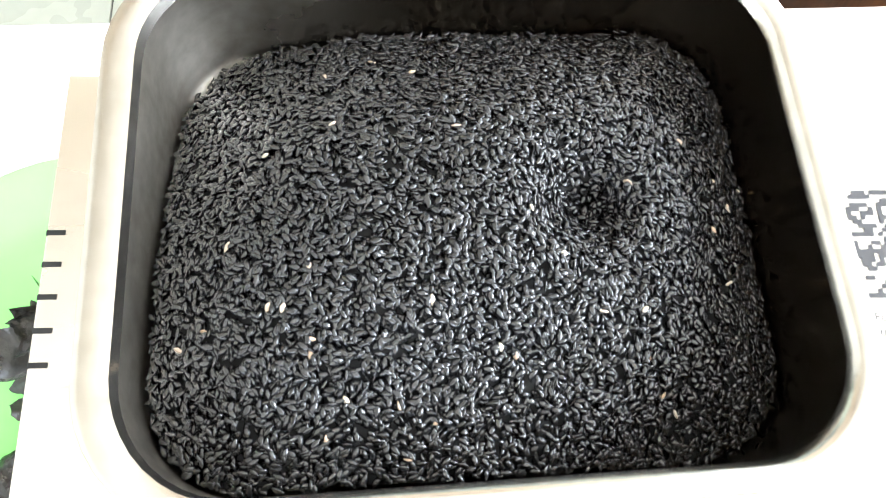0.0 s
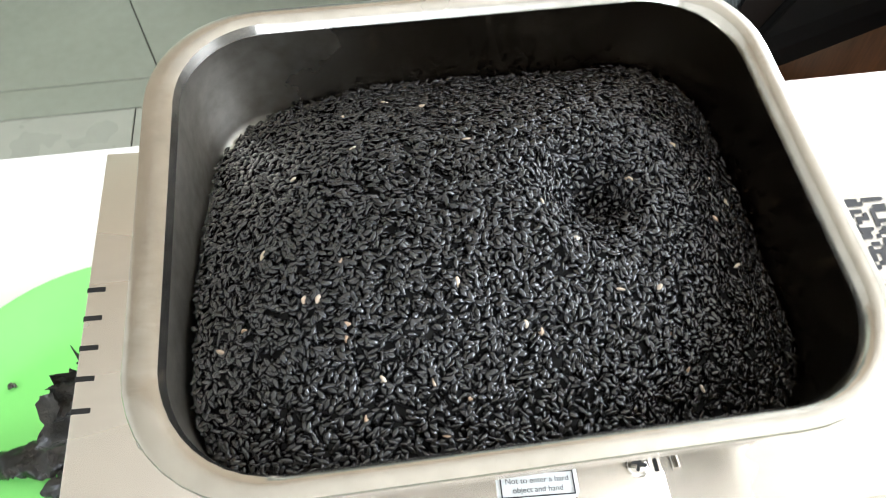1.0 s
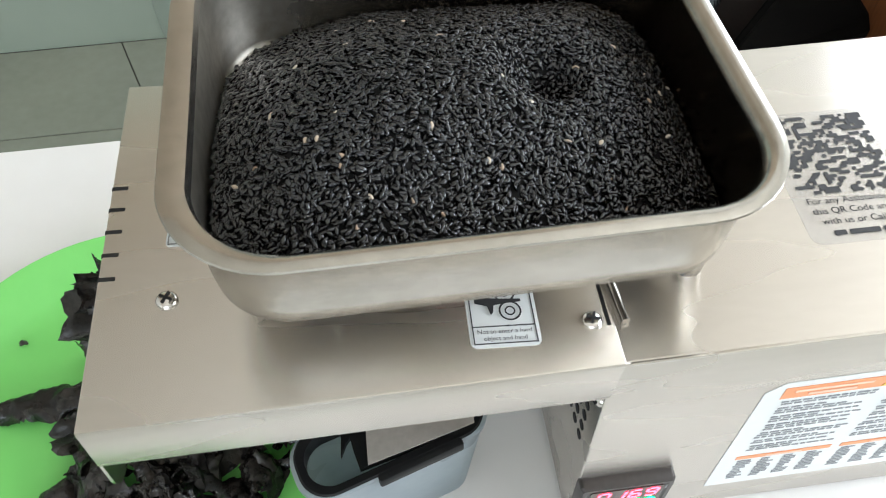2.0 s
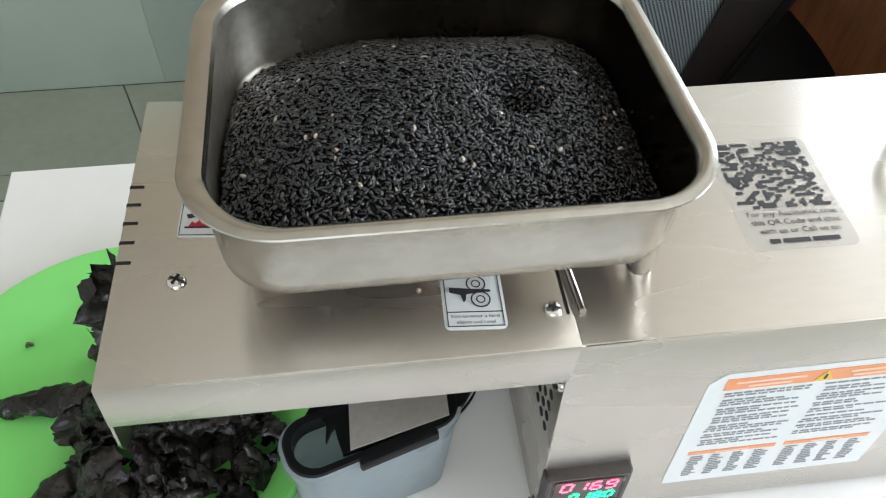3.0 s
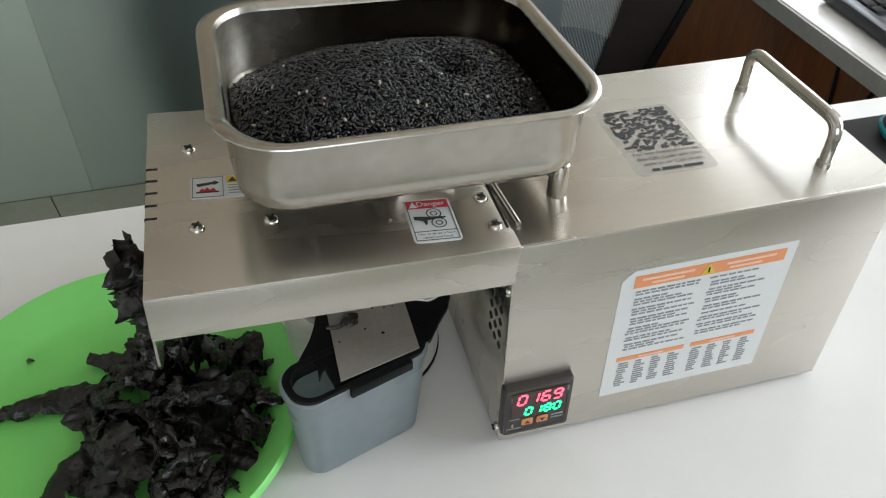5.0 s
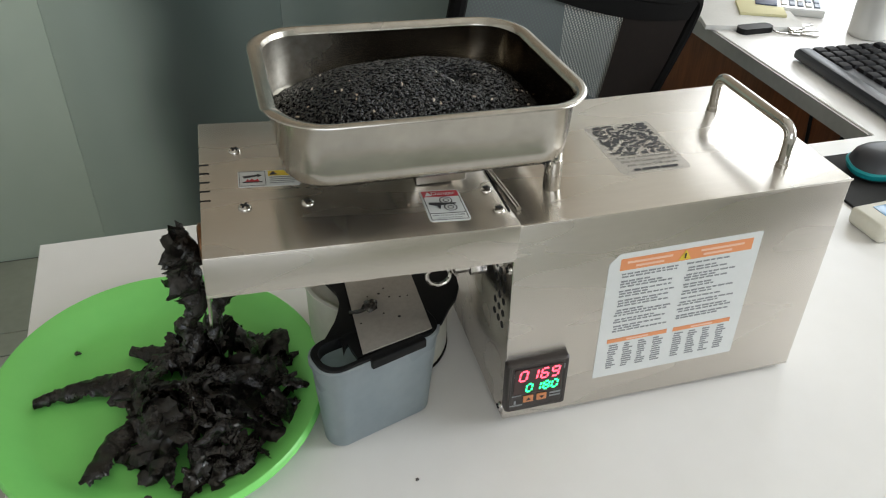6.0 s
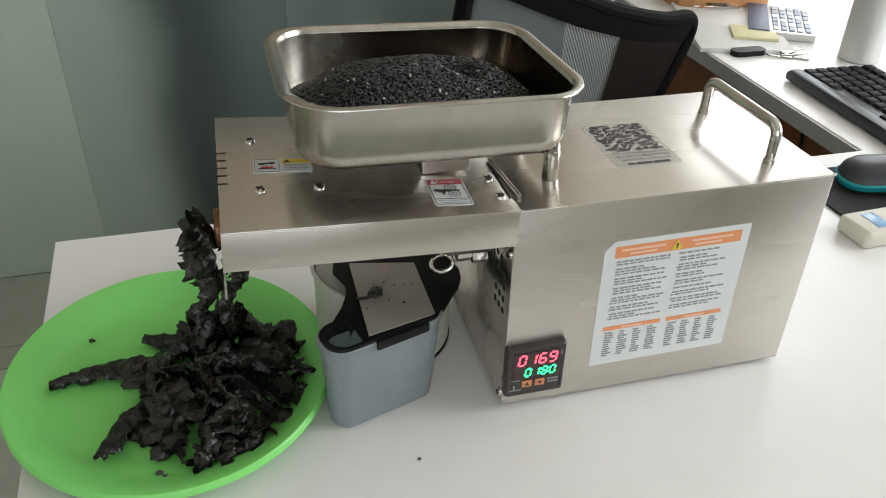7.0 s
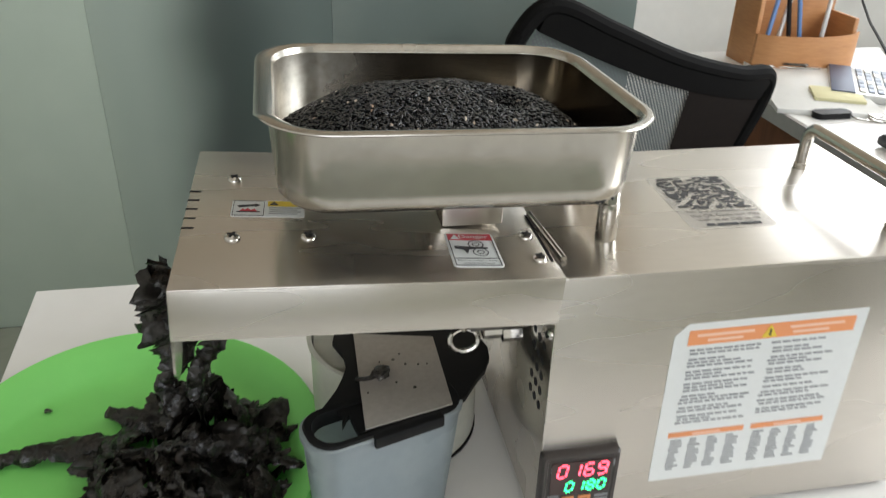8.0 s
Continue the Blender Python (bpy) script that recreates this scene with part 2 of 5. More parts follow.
def reflection_tint():
    """Soft-edged reflection painted into one glass panel: pale, then a dark band, then grey-green."""
    nt = GLASS_REFLECTION.node_tree
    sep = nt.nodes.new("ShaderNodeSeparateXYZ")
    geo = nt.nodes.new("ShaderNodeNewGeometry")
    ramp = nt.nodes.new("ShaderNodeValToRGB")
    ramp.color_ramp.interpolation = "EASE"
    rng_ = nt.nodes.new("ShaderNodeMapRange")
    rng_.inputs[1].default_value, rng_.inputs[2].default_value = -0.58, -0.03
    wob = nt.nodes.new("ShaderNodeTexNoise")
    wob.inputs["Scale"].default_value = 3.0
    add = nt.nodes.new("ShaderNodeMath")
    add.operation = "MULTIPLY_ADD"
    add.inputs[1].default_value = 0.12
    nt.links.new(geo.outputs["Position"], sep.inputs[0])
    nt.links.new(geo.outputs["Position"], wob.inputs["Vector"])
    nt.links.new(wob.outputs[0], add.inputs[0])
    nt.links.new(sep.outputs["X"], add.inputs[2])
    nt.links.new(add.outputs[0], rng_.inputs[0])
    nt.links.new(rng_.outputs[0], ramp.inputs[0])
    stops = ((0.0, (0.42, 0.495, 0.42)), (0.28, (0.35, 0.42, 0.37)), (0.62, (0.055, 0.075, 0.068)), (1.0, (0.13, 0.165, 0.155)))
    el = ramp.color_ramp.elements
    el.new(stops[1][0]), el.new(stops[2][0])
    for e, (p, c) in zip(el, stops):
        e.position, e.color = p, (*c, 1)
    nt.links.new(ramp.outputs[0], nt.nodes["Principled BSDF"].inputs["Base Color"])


reflection_tint()


# ---- helpers of this scene ----
BASE = {}


def thing(name, at, label, category, group="", kind=""):
    ob = new(name)
    ob.location = at
    BASE[ob.name] = Vector(at)
    return tagged(ob, label, category, group, kind)


def mesh_from(bm, name, material, smooth=35):
    me = bpy.data.meshes.new(name)
    bm.normal_update()
    bm.to_mesh(me)
    bm.free()
    me.materials.append(material)
    if smooth:
        me.shade_smooth()
        me.set_sharp_from_angle(angle=radians(smooth))
    return me


def part(name, bm, material, parent, label="", smooth=35, kind=""):
    """One mesh, given in world coordinates, under a thing or under a part."""
    base = BASE[parent.name]
    bmesh.ops.translate(bm, verts=bm.verts, vec=-base)
    ob = new(name, mesh_from(bm, name, material, smooth))
    ob.parent = parent
    BASE[ob.name] = base
    return tagged(ob, label, kind=kind)


def solid(name, bm, material, label, category, group="", kind="", smooth=35):
    """A thing of one mesh, with its origin at its base."""
    lo = Vector([min(v.co[i] for v in bm.verts) for i in range(3)])
    hi = Vector([max(v.co[i] for v in bm.verts) for i in range(3)])
    base = Vector(((lo.x + hi.x) / 2, (lo.y + hi.y) / 2, lo.z))
    bmesh.ops.translate(bm, verts=bm.verts, vec=-base)
    ob = new(name, mesh_from(bm, name, material, smooth))
    ob.location = base
    BASE[ob.name] = base
    return tagged(ob, label, category, group, kind)


def box(x0, x1, y0, y1, z0, z1, bevel=0.0, m=None, bm=None, segments=2):
    out = bm or bmesh.new()
    made = bmesh.new()
    bmesh.ops.create_cube(made, size=1, matrix=Matrix.LocRotScale(((x0 + x1) / 2, (y0 + y1) / 2, (z0 + z1) / 2), None, (x1 - x0, y1 - y0, z1 - z0)))
    if bevel:
        bmesh.ops.bevel(made, geom=made.edges[:], offset=bevel, segments=segments, affect="EDGES", profile=0.5)
    if m:
        made.transform(m)
    if bm is None:
        out.free()
        return made
    join(out, made)
    return out


def join(into, other):
    me = bpy.data.meshes.new("tmp")
    other.to_mesh(me)
    other.free()
    into.from_mesh(me)
    bpy.data.meshes.remove(me)
    return into


def loft(rings, cap=True, closed=True, bm=None):
    """A skin over rings of points, each of the same number."""
    bm = bm or bmesh.new()
    rows = [[bm.verts.new(p) for p in ring] for ring in rings]
    n = len(rows[0])
    for a, b in zip(rows, rows[1:]):
        for i in range(n if closed else n - 1):
            j = (i + 1) % n
            bm.faces.new((a[i], a[j], b[j], b[i]))
    if cap:
        bm.faces.new(rows[0][::-1])
        bm.faces.new(rows[-1])
    bmesh.ops.recalc_face_normals(bm, faces=bm.faces[:])
    return bm


def ring_at(c, r, n=24, axis="z", sx=1.0, sy=1.0):
    out = []
    for k in range(n):
        a = 2 * math.pi * k / n
        u, v = r * sx * math.cos(a), r * sy * math.sin(a)
        out.append(Vector(c) + Vector({"z": (u, v, 0), "x": (0, u, v), "y": (v, 0, u)}[axis]))
    return out


def turned(profile, c=(0, 0, 0), n=32, axis="z", m=None, cap=True):
    """A body of revolution: profile of (radius, height)."""
    step = {"z": Vector((0, 0, 1)), "x": Vector((1, 0, 0)), "y": Vector((0, 1, 0))}[axis]
    bm = loft([ring_at(Vector(c) + step * h, r, n, axis) for r, h in profile], cap)
    if m:
        bm.transform(m)
    return bm


def tube(points, r, n=10, cap=True):
    """A round bar along points."""
    points = [Vector(p) for p in points]
    rings = []
    side = None
    for i, p in enumerate(points):
        d = (points[min(i + 1, len(points) - 1)] - points[max(i - 1, 0)]).normalized()
        if side is None:
            side = d.orthogonal().normalized()
        side = (side - d * side.dot(d)).normalized()
        up = d.cross(side)
        rings.append([p + r * (math.cos(2 * math.pi * k / n) * side + math.sin(2 * math.pi * k / n) * up) for k in range(n)])
    return loft(rings, cap)


def bend(points, r, n=6):
    """Points with rounded corners of radius r."""
    pts = [Vector(p) for p in points]
    out = [pts[0]]
    for a, b, c in zip(pts, pts[1:], pts[2:]):
        u, v = (a - b).normalized(), (c - b).normalized()
        p, q = b + u * r, b + v * r
        for k in range(n + 1):
            t = k / n
            out.append((1 - t) ** 2 * p + 2 * t * (1 - t) * b + t * t * q)
    return out + [pts[-1]]


def rounded(x0, x1, y0, y1, r, z, n=8):
    """A rounded rectangle as a ring of points."""
    out = []
    for cx, cy, a0 in ((x1 - r, y1 - r, 0), (x0 + r, y1 - r, 90), (x0 + r, y0 + r, 180), (x1 - r, y0 + r, 270)):
        for k in range(n + 1):
            a = radians(a0 + 90 * k / n)
            out.append(Vector((cx + r * math.cos(a), cy + r * math.sin(a), z)))
    return out


def text_mesh(body, size, m, depth=0.0, align="CENTER"):
    cu = bpy.data.curves.new("writing", "FONT")
    cu.body, cu.size, cu.align_x, cu.align_y, cu.extrude = body, size, align, "CENTER", depth
    ob = bpy.data.objects.new("writing", cu)
    scene.collection.objects.link(ob)
    bpy.context.view_layer.update()
    me = bpy.data.meshes.new_from_object(ob.evaluated_get(bpy.context.evaluated_depsgraph_get()))
    bm = bmesh.new()
    bm.from_mesh(me)
    bpy.data.objects.remove(ob)
    bpy.data.curves.remove(cu)
    bpy.data.meshes.remove(me)
    bm.transform(m)
    return bm


def flat(points, m, lift=0.0, thick=0.0002):
    """A thin printed shape, points in the plane of m."""
    bm = bmesh.new()
    lo = [bm.verts.new((x, y, lift)) for x, y in points]
    hi = [bm.verts.new((x, y, lift + thick)) for x, y in points]
    n = len(points)
    bm.faces.new(lo[::-1])
    bm.faces.new(hi)
    for i in range(n):
        bm.faces.new((lo[i], lo[(i + 1) % n], hi[(i + 1) % n], hi[i]))
    bm.transform(m)
    return bm


def quad(x0, x1, y0, y1):
    return [(x0, y0), (x1, y0), (x1, y1), (x0, y1)]


def soft_quad(x0, x1, y0, y1, r):
    return [(p.x, p.y) for p in rounded(x0, x1, y0, y1, r, 0, 4)]


def circle(cx, cy, r, n=24):
    return [(cx + r * math.cos(2 * math.pi * k / n), cy + r * math.sin(2 * math.pi * k / n)) for k in range(n)]


def annulus(cx, cy, r0, r1, m, lift, n=24):
    bm = bmesh.new()
    a = [bm.verts.new((x, y, lift)) for x, y in circle(cx, cy, r0, n)]
    b = [bm.verts.new((x, y, lift)) for x, y in circle(cx, cy, r1, n)]
    for i in range(n):
        bm.faces.new((a[i], b[i], b[(i + 1) % n], a[(i + 1) % n]))
    bm.transform(m)
    return bm


# ---- the room ----
def wall_with_hole(name, axis, at, thick, lo, hi, hole, material, label):
    """A wall across x or y, with one opening (a0, a1, z0, z1) through it."""
    bm = bmesh.new()
    a0, a1, z0, z1 = hole
    for u0, u1, v0, v1 in ((lo, a0, 0, ROOF), (a1, hi, 0, ROOF), (a0, a1, 0, z0), (a0, a1, z1, ROOF)):
        if axis == "y":
            box(u0, u1, at, at + thick, v0, v1, bm=bm)
        else:
            box(at, at + thick, u0, u1, v0, v1, bm=bm)
    return solid(name, bm, material, label, "wall", kind="structure", smooth=0)


def window(name, axis, at, hole, parts=2):
    a0, a1, z0, z1 = hole
    mid = ((a0 + a1) / 2, at, z0) if axis == "y" else (at, (a0 + a1) / 2, z0)
    w = thing(name, mid, "white framed window behind a daylight lamp", "window", kind="structure")

    def bar(nm, u0, u1, v0, v1, t=0.02):
        part(nm, box(u0, u1, at - t, at + t, v0, v1, 0.004) if axis == "y" else box(at - t, at + t, u0, u1, v0, v1, 0.004), WINDOW_FRAME, w)

    bar("window_frame", a0, a1, z0, z0 + 0.05)
    bar("window_frame", a0, a1, z1 - 0.05, z1)
    bar("window_frame", a0, a0 + 0.05, z0 + 0.052, z1 - 0.052)
    bar("window_frame", a1 - 0.05, a1, z0 + 0.052, z1 - 0.052)
    for k in range(1, parts):
        u = a0 + (a1 - a0) * k / parts
        bar("mullion", u - 0.02, u + 0.02, z0 + 0.052, z1 - 0.052, 0.018)


def room():
    solid("floor", box(LEFT_X - 0.1, RIGHT_X + 0.1, BACK_Y - 0.1, WALL_Y + 0.1, -0.1, -0.004), GROUT, "dark grout bed under glossy floor tiles", "floor", kind="structure", smooth=0)
    hole = (1.23, 1.90, 0.88, 2.2)
    wall_with_hole("wall_north", "y", WALL_Y, 0.12, 0.66, RIGHT_X + 0.12, hole, PAINT, "white painted wall with a window")
    window("window_1", "y", WALL_Y + 0.06, hole)
    # side window out of view, placed to suit its added lamp
    hole = (-1.0, 0.3, 1.0, 2.2)
    wall_with_hole("wall_east", "x", RIGHT_X, 0.12, BACK_Y, WALL_Y, hole, PAINT, "white painted side wall with an added window out of view")
    window("unseen_side_window", "x", RIGHT_X + 0.06, hole)
    # far window out of view, added so its lamp lights the fronts
    hole = (-1.35, 0.35, 1.05, 2.25)
    wall_with_hole("wall_south", "y", BACK_Y - 0.12, 0.12, LEFT_X - 0.1, RIGHT_X + 0.12, hole, PAINT, "white painted wall with an added wide window out of view")
    window("unseen_far_window", "y", BACK_Y - 0.06, hole)
    solid("wall_west", box(LEFT_X - 0.1, LEFT_X, BACK_Y, WALL_Y + 0.1, 0, ROOF), PAINT, "plain white painted side wall", "wall", kind="structure", smooth=0)
    solid("ceiling", box(LEFT_X - 0.1, RIGHT_X + 0.12, BACK_Y - 0.12, WALL_Y + 0.12, ROOF, ROOF + 0.1), CEILING, "plain warm beige ceiling", "ceiling", kind="structure", smooth=0)
    # Unseen wall added in tan to warm what the steel cover reflects.
    solid("unseen_tan_wall", box(LEFT_X, 0.66, WALL_Y, WALL_Y + 0.08, 1.452, ROOF), TAN_PAINT, "unseen plain tan wall above the glass partition, added to warm steel reflections", "wall", kind="structure", smooth=0)
    # glossy partition behind the table, in upright panels
    p = thing("wall_partition", (-0.6, WALL_Y, 0), "glossy grey-green partition of upright glass panels", "wall", kind="structure")
    edges = [-1.9, -1.25, -0.56, -0.05, 0.66]
    for k, (a, b) in enumerate(zip(edges, edges[1:])):
        part("panel", box(a + 0.0003, b - 0.0003, WALL_Y, WALL_Y + 0.06, 0.0, 1.45, 0.0004), (GLASS_WALL, GLASS_PALE, GLASS_REFLECTION, GLASS_WALL)[k], p)


def floor_tiles():
    """Green-grey tiles cut on the slant along the partition, a narrow border strip, a paler row and plain tiles."""
    parent = bpy.data.objects["floor"]
    gap = 0.0015

    def lay(me, x, y):
        ob = new("tile", me)
        ob.parent = parent
        ob.location = Vector((x, y, 0)) - parent.location

    def tile_mesh(w, d, material, slant=0.0):
        bm = box(-w / 2 + gap, w / 2 - gap, -d / 2 + gap, d / 2 - gap, -0.004, 0, 0.001, segments=1)
        for v in bm.verts:
            v.co.x -= slant * v.co.y
        return mesh_from(bm, "tile", material, 0)
    along, strip = tile_mesh(0.6, WALL_Y - 1.167, FLOOR, 0.36), tile_mesh(0.6, 0.080, FLOOR)
    pale, plain = tile_mesh(0.6, 0.6, FLOOR_PALE), tile_mesh(0.6, 0.6, FLOOR)
    for i in range(-2, 4):
        lay(along, -0.308 + 0.6 * i, (WALL_Y + 1.167) / 2)
        lay(strip, -0.25 + 0.6 * i, 1.127)
        for k in range(6):
            lay(plain if k else pale, -0.30 + 0.6 * i, 1.087 - 0.3 - 0.6 * k)


room()


# ---- the desk ----
def desk():
    t = thing("corner_desk", (0.4, 0.2, 0), "white laminate corner desk with brown veneer panels", "desk")
    outline = [(-0.346, -0.195), (1.55, -0.195), (1.55, 1.08), (0.602, 1.08), (0.602, 0.3375), (-0.378, 0.3375)]
    rings = []
    for z, k in ((T - 0.025, 0.0), (T - 0.001, 0.0), (T, 0.0012)):
        rings.append([Vector((x + k * (1 if x < 0 else -1 if x > 1 else (1 if y > 0.3 and x > 0.5 else 0)), y - k * (1 if y > 0 else -1), z)) for x, y in outline])
    part("desktop", loft(rings), TABLE, t, smooth=20)
    part("side_panel", box(0.622, 0.64, 0.36, 1.06, 0, T - 0.027, 0.001), WOOD, t, "brown wood veneer panel")
    part("side_panel", box(1.5, 1.518, -0.14, 1.06, 0, T - 0.027, 0.001), WOOD, t, "brown wood veneer panel")
    part("side_panel", box(-0.31, -0.292, -0.14, 0.30, 0, T - 0.027, 0.001), WOOD, t, "brown wood veneer panel")
    part("edge_band", box(0.598, 0.6014, 0.342, 1.08, T - 0.0245, T - 0.0015), EDGE, t, "grey edge strip")


desk()


# ---- the oil press ----
TOP = T + 0.1812
COVER = Matrix.Translation((0, 0, T + 0.1818)) @ Matrix.Rotation(radians(4.0), 4, "Y")
LID = Matrix.Translation((0, 0, TOP))
FRONT = Matrix.Translation((0, 0, T)) @ Matrix.Rotation(radians(90), 4, "X")   # x right, y up, out of the front


def screw(parent, m, r=0.0042):
    """A pan-head screw with a cross recess."""
    s = part("screw", turned([(r, 0), (r, 0.0006), (r * 0.86, 0.0016), (r * 0.55, 0.0023), (r * 0.1, 0.0026)], n=16, m=m), CHROME, parent, "bright steel cross-head screw")
    bm = box(-r * 0.62, r * 0.62, -0.0005, 0.0005, 0.0021, 0.0029)
    box(-0.0005, 0.0005, -r * 0.62, r * 0.62, 0.0021, 0.0030, bm=bm)
    bm.transform(m)
    part("cross_recess", bm, SLOT, s, smooth=0)


def digit(code, m, w, h, s):
    """The lit bars of a seven-bar digit."""
    bars = {"a": (0, h, 1), "b": (w, h * 0.75, 0), "c": (w, h * 0.25, 0), "d": (0, 0, 1), "e": (0, h * 0.25, 0), "f": (0, h * 0.75, 0), "g": (0, h / 2, 1)}
    lit = {"0": "abcdef", "1": "bc", "6": "acdefg", "9": "abcdfg", "8": "abcdefg"}[code]
    bm = bmesh.new()
    slant = Matrix(((1, 0.14, 0, 0), (0, 1, 0, 0), (0, 0, 1, 0), (0, 0, 0, 1)))
    for k in lit:
        x, y, flat_bar = bars[k]
        if flat_bar:
            box(x + s * 0.6, x + w - s * 0.6, y - s / 2, y + s / 2, 0, 0.0003, bm=bm)
        else:
            box(x - s / 2, x + s / 2, y - h / 4 + s * 0.5, y + h / 4 - s * 0.5, 0, 0.0003, bm=bm)
    bm.transform(m @ slant)
    return bm


def controller(press):
    x0, z0, w = -0.0046, 0.0168, 0.0478
    ring = lambda i, y: [Vector((p.x, y, T + p.y)) for p in rounded(x0 + i, x0 + w - i, z0 + i, z0 + w - i, 0.002, 0, 3)]
    c = part("temperature_controller", loft([ring(0, 0.001), ring(0, -0.0045), ring(0.0012, -0.0065), ring(0.003, -0.0065), ring(0.0036, -0.0058)]), BEZEL, press, "black square digital temperature controller, lit")
    m = FRONT @ Matrix.Translation((x0, z0, 0.0058))
    part("display_window", flat(soft_quad(0.0055, 0.0425, 0.0175, 0.0425, 0.001), m, 0.0002, 0.0004), SCREEN, c, "dark red-tinted display window")
    for k, ch in enumerate("0169"):
        part("red_digit", digit(ch, m @ Matrix.Translation((0.0092 + 0.0082 * k, 0.0312, 0.0007)), 0.0052, 0.0092, 0.0013), RED_LED, c, "glowing red figure " + ch, 0)
    for k, ch in enumerate("0180"):
        part("green_digit", digit(ch, m @ Matrix.Translation((0.0150 + 0.0066 * k, 0.0195, 0.0007)), 0.0042, 0.0074, 0.0014), GREEN_LED, c, "glowing green figure " + ch, 0)
    for k in range(2):
        b = part("button", box(0.0135 + 0.0105 * k, 0.0215 + 0.0105 * k, 0.0085, 0.0150, 0.0, 0.0012, 0.0006, m), BUTTON, c, "orange push button")
        up = 1 if k == 0 else -1
        cx, cy = 0.0175 + 0.0105 * k, 0.0118
        part("arrow", flat([(cx - 0.002 * up, cy - 0.0012 * up), (cx + 0.002 * up, cy - 0.0012 * up), (cx, cy + 0.0018 * up)], m, 0.00125), INK, b, smooth=0)
    bm = bmesh.new()
    for x, y, l, h in ((0.0345, 0.0125, 0.0085, 0.0016), (0.0345, 0.0095, 0.0085, 0.0014), (0.003, 0.0055, 0.0105, 0.0012), (0.0048, 0.0155, 0.007, 0.0009),
                       (0.0052, 0.0375, 0.0014, 0.0012), (0.0052, 0.035, 0.0014, 0.0012), (0.0435, 0.040, 0.0015, 0.0012), (0.0435, 0.0365, 0.0016, 0.003), (0.0065, 0.0075, 0.0016, 0.0035)):
        join(bm, flat(quad(x, x + l, y, y + h), m, 0.0002))
    part("printed_marks", bm, GREY_INK, c, "small unreadable grey print", 0, kind="stuff")


def instruction_label(press):
    """The white sheet on the front, 118 mm wide."""
    m = FRONT @ Matrix.Translation((0.0668, 0.030, 0.0)) @ Matrix.Rotation(radians(0.6), 4, "Z")
    W, H = 0.1178, 0.1160
    lab = part("instruction_label", flat([(0, 0), (W, 0), (W, H), (0.008, H), (0.006, H - 0.0015), (0, H - 0.0075)], m, 0.0001, 0.0003), LABEL, press, "white instruction sheet with orange headings and small print", 0)
    part("heading_band", flat(quad(0.0085, W - 0.007, H - 0.0145, H - 0.0045), m, 0.0005), ORANGE, lab, smooth=0)
    bm = bmesh.new()
    rng = random.Random(3)
    for x0, x1 in ((0.012, 0.050), (0.066, 0.104)):
        for k in range(2):
            a = x0 + rng.uniform(0, 0.006) + 0.006 * k
            b = x1 - rng.uniform(0, 0.004) - 0.006 * k
            join(bm, flat(quad(a, b, H - 0.0088 - 0.0036 * k, H - 0.0070 - 0.0036 * k), m, 0.0008))
    part("heading_print", bm, PEACH, lab, "pale unreadable heading print", 0, kind="stuff")
    tri = part("warning_triangle", flat([(0.053, H - 0.0135), (0.0625, H - 0.0135), (0.0577, H - 0.005)], m, 0.0008), YELLOW, lab, smooth=0)
    part("mark", flat(quad(0.0572, 0.0583, H - 0.0122, H - 0.008), m, 0.0011), INK, tri, smooth=0)
    for x0, x1, seed in ((0.0095, 0.0550, 1), (0.0605, 0.1080, 2)):
        rng = random.Random(seed)
        bm = bmesh.new()
        y = H - 0.0175
        while y > 0.0445:
            for _ in range(rng.choice((1, 2, 2, 3))):
                if y < 0.0445:
                    break
                a, end = x0 + rng.uniform(0, 0.002), x1 - rng.choice((0.001, 0.004, 0.012, 0.022))
                while a < end - 0.002:
                    l = rng.uniform(0.0022, 0.0062)
                    join(bm, flat(quad(a, min(a + l, end), y - 0.00125, y), m, 0.0005))
                    a += l + 0.0011
                y -= 0.0024
            y -= 0.0016
        part("small_print", bm, GREY_INK, lab, "rows of unreadable grey print", 0, kind="stuff")
    for x0, x1, seed in ((0.0075, 0.0560, 5), (0.0610, 0.1090, 6)):
        part("table_heading", flat(quad(x0, x1, 0.0340, 0.0378), m, 0.0005), ORANGE, lab, smooth=0)
        part("heading_print", flat(quad((x0 + x1) / 2 - 0.009, (x0 + x1) / 2 + 0.009, 0.0352, 0.0366), m, 0.0008), PEACH, lab, smooth=0)
        bm = bmesh.new()
        rng = random.Random(seed)
        for c in range(4):
            x = x0 + 0.0015 + c * 0.0122
            for r in range(11):
                join(bm, flat(quad(x + rng.uniform(0, 0.001), x + rng.uniform(0.0045, 0.0085), 0.0306 - r * 0.00225, 0.0318 - r * 0.00225), m, 0.0005))
        part("table_print", bm, GREY_INK, lab, "columns of unreadable grey print", 0, kind="stuff")


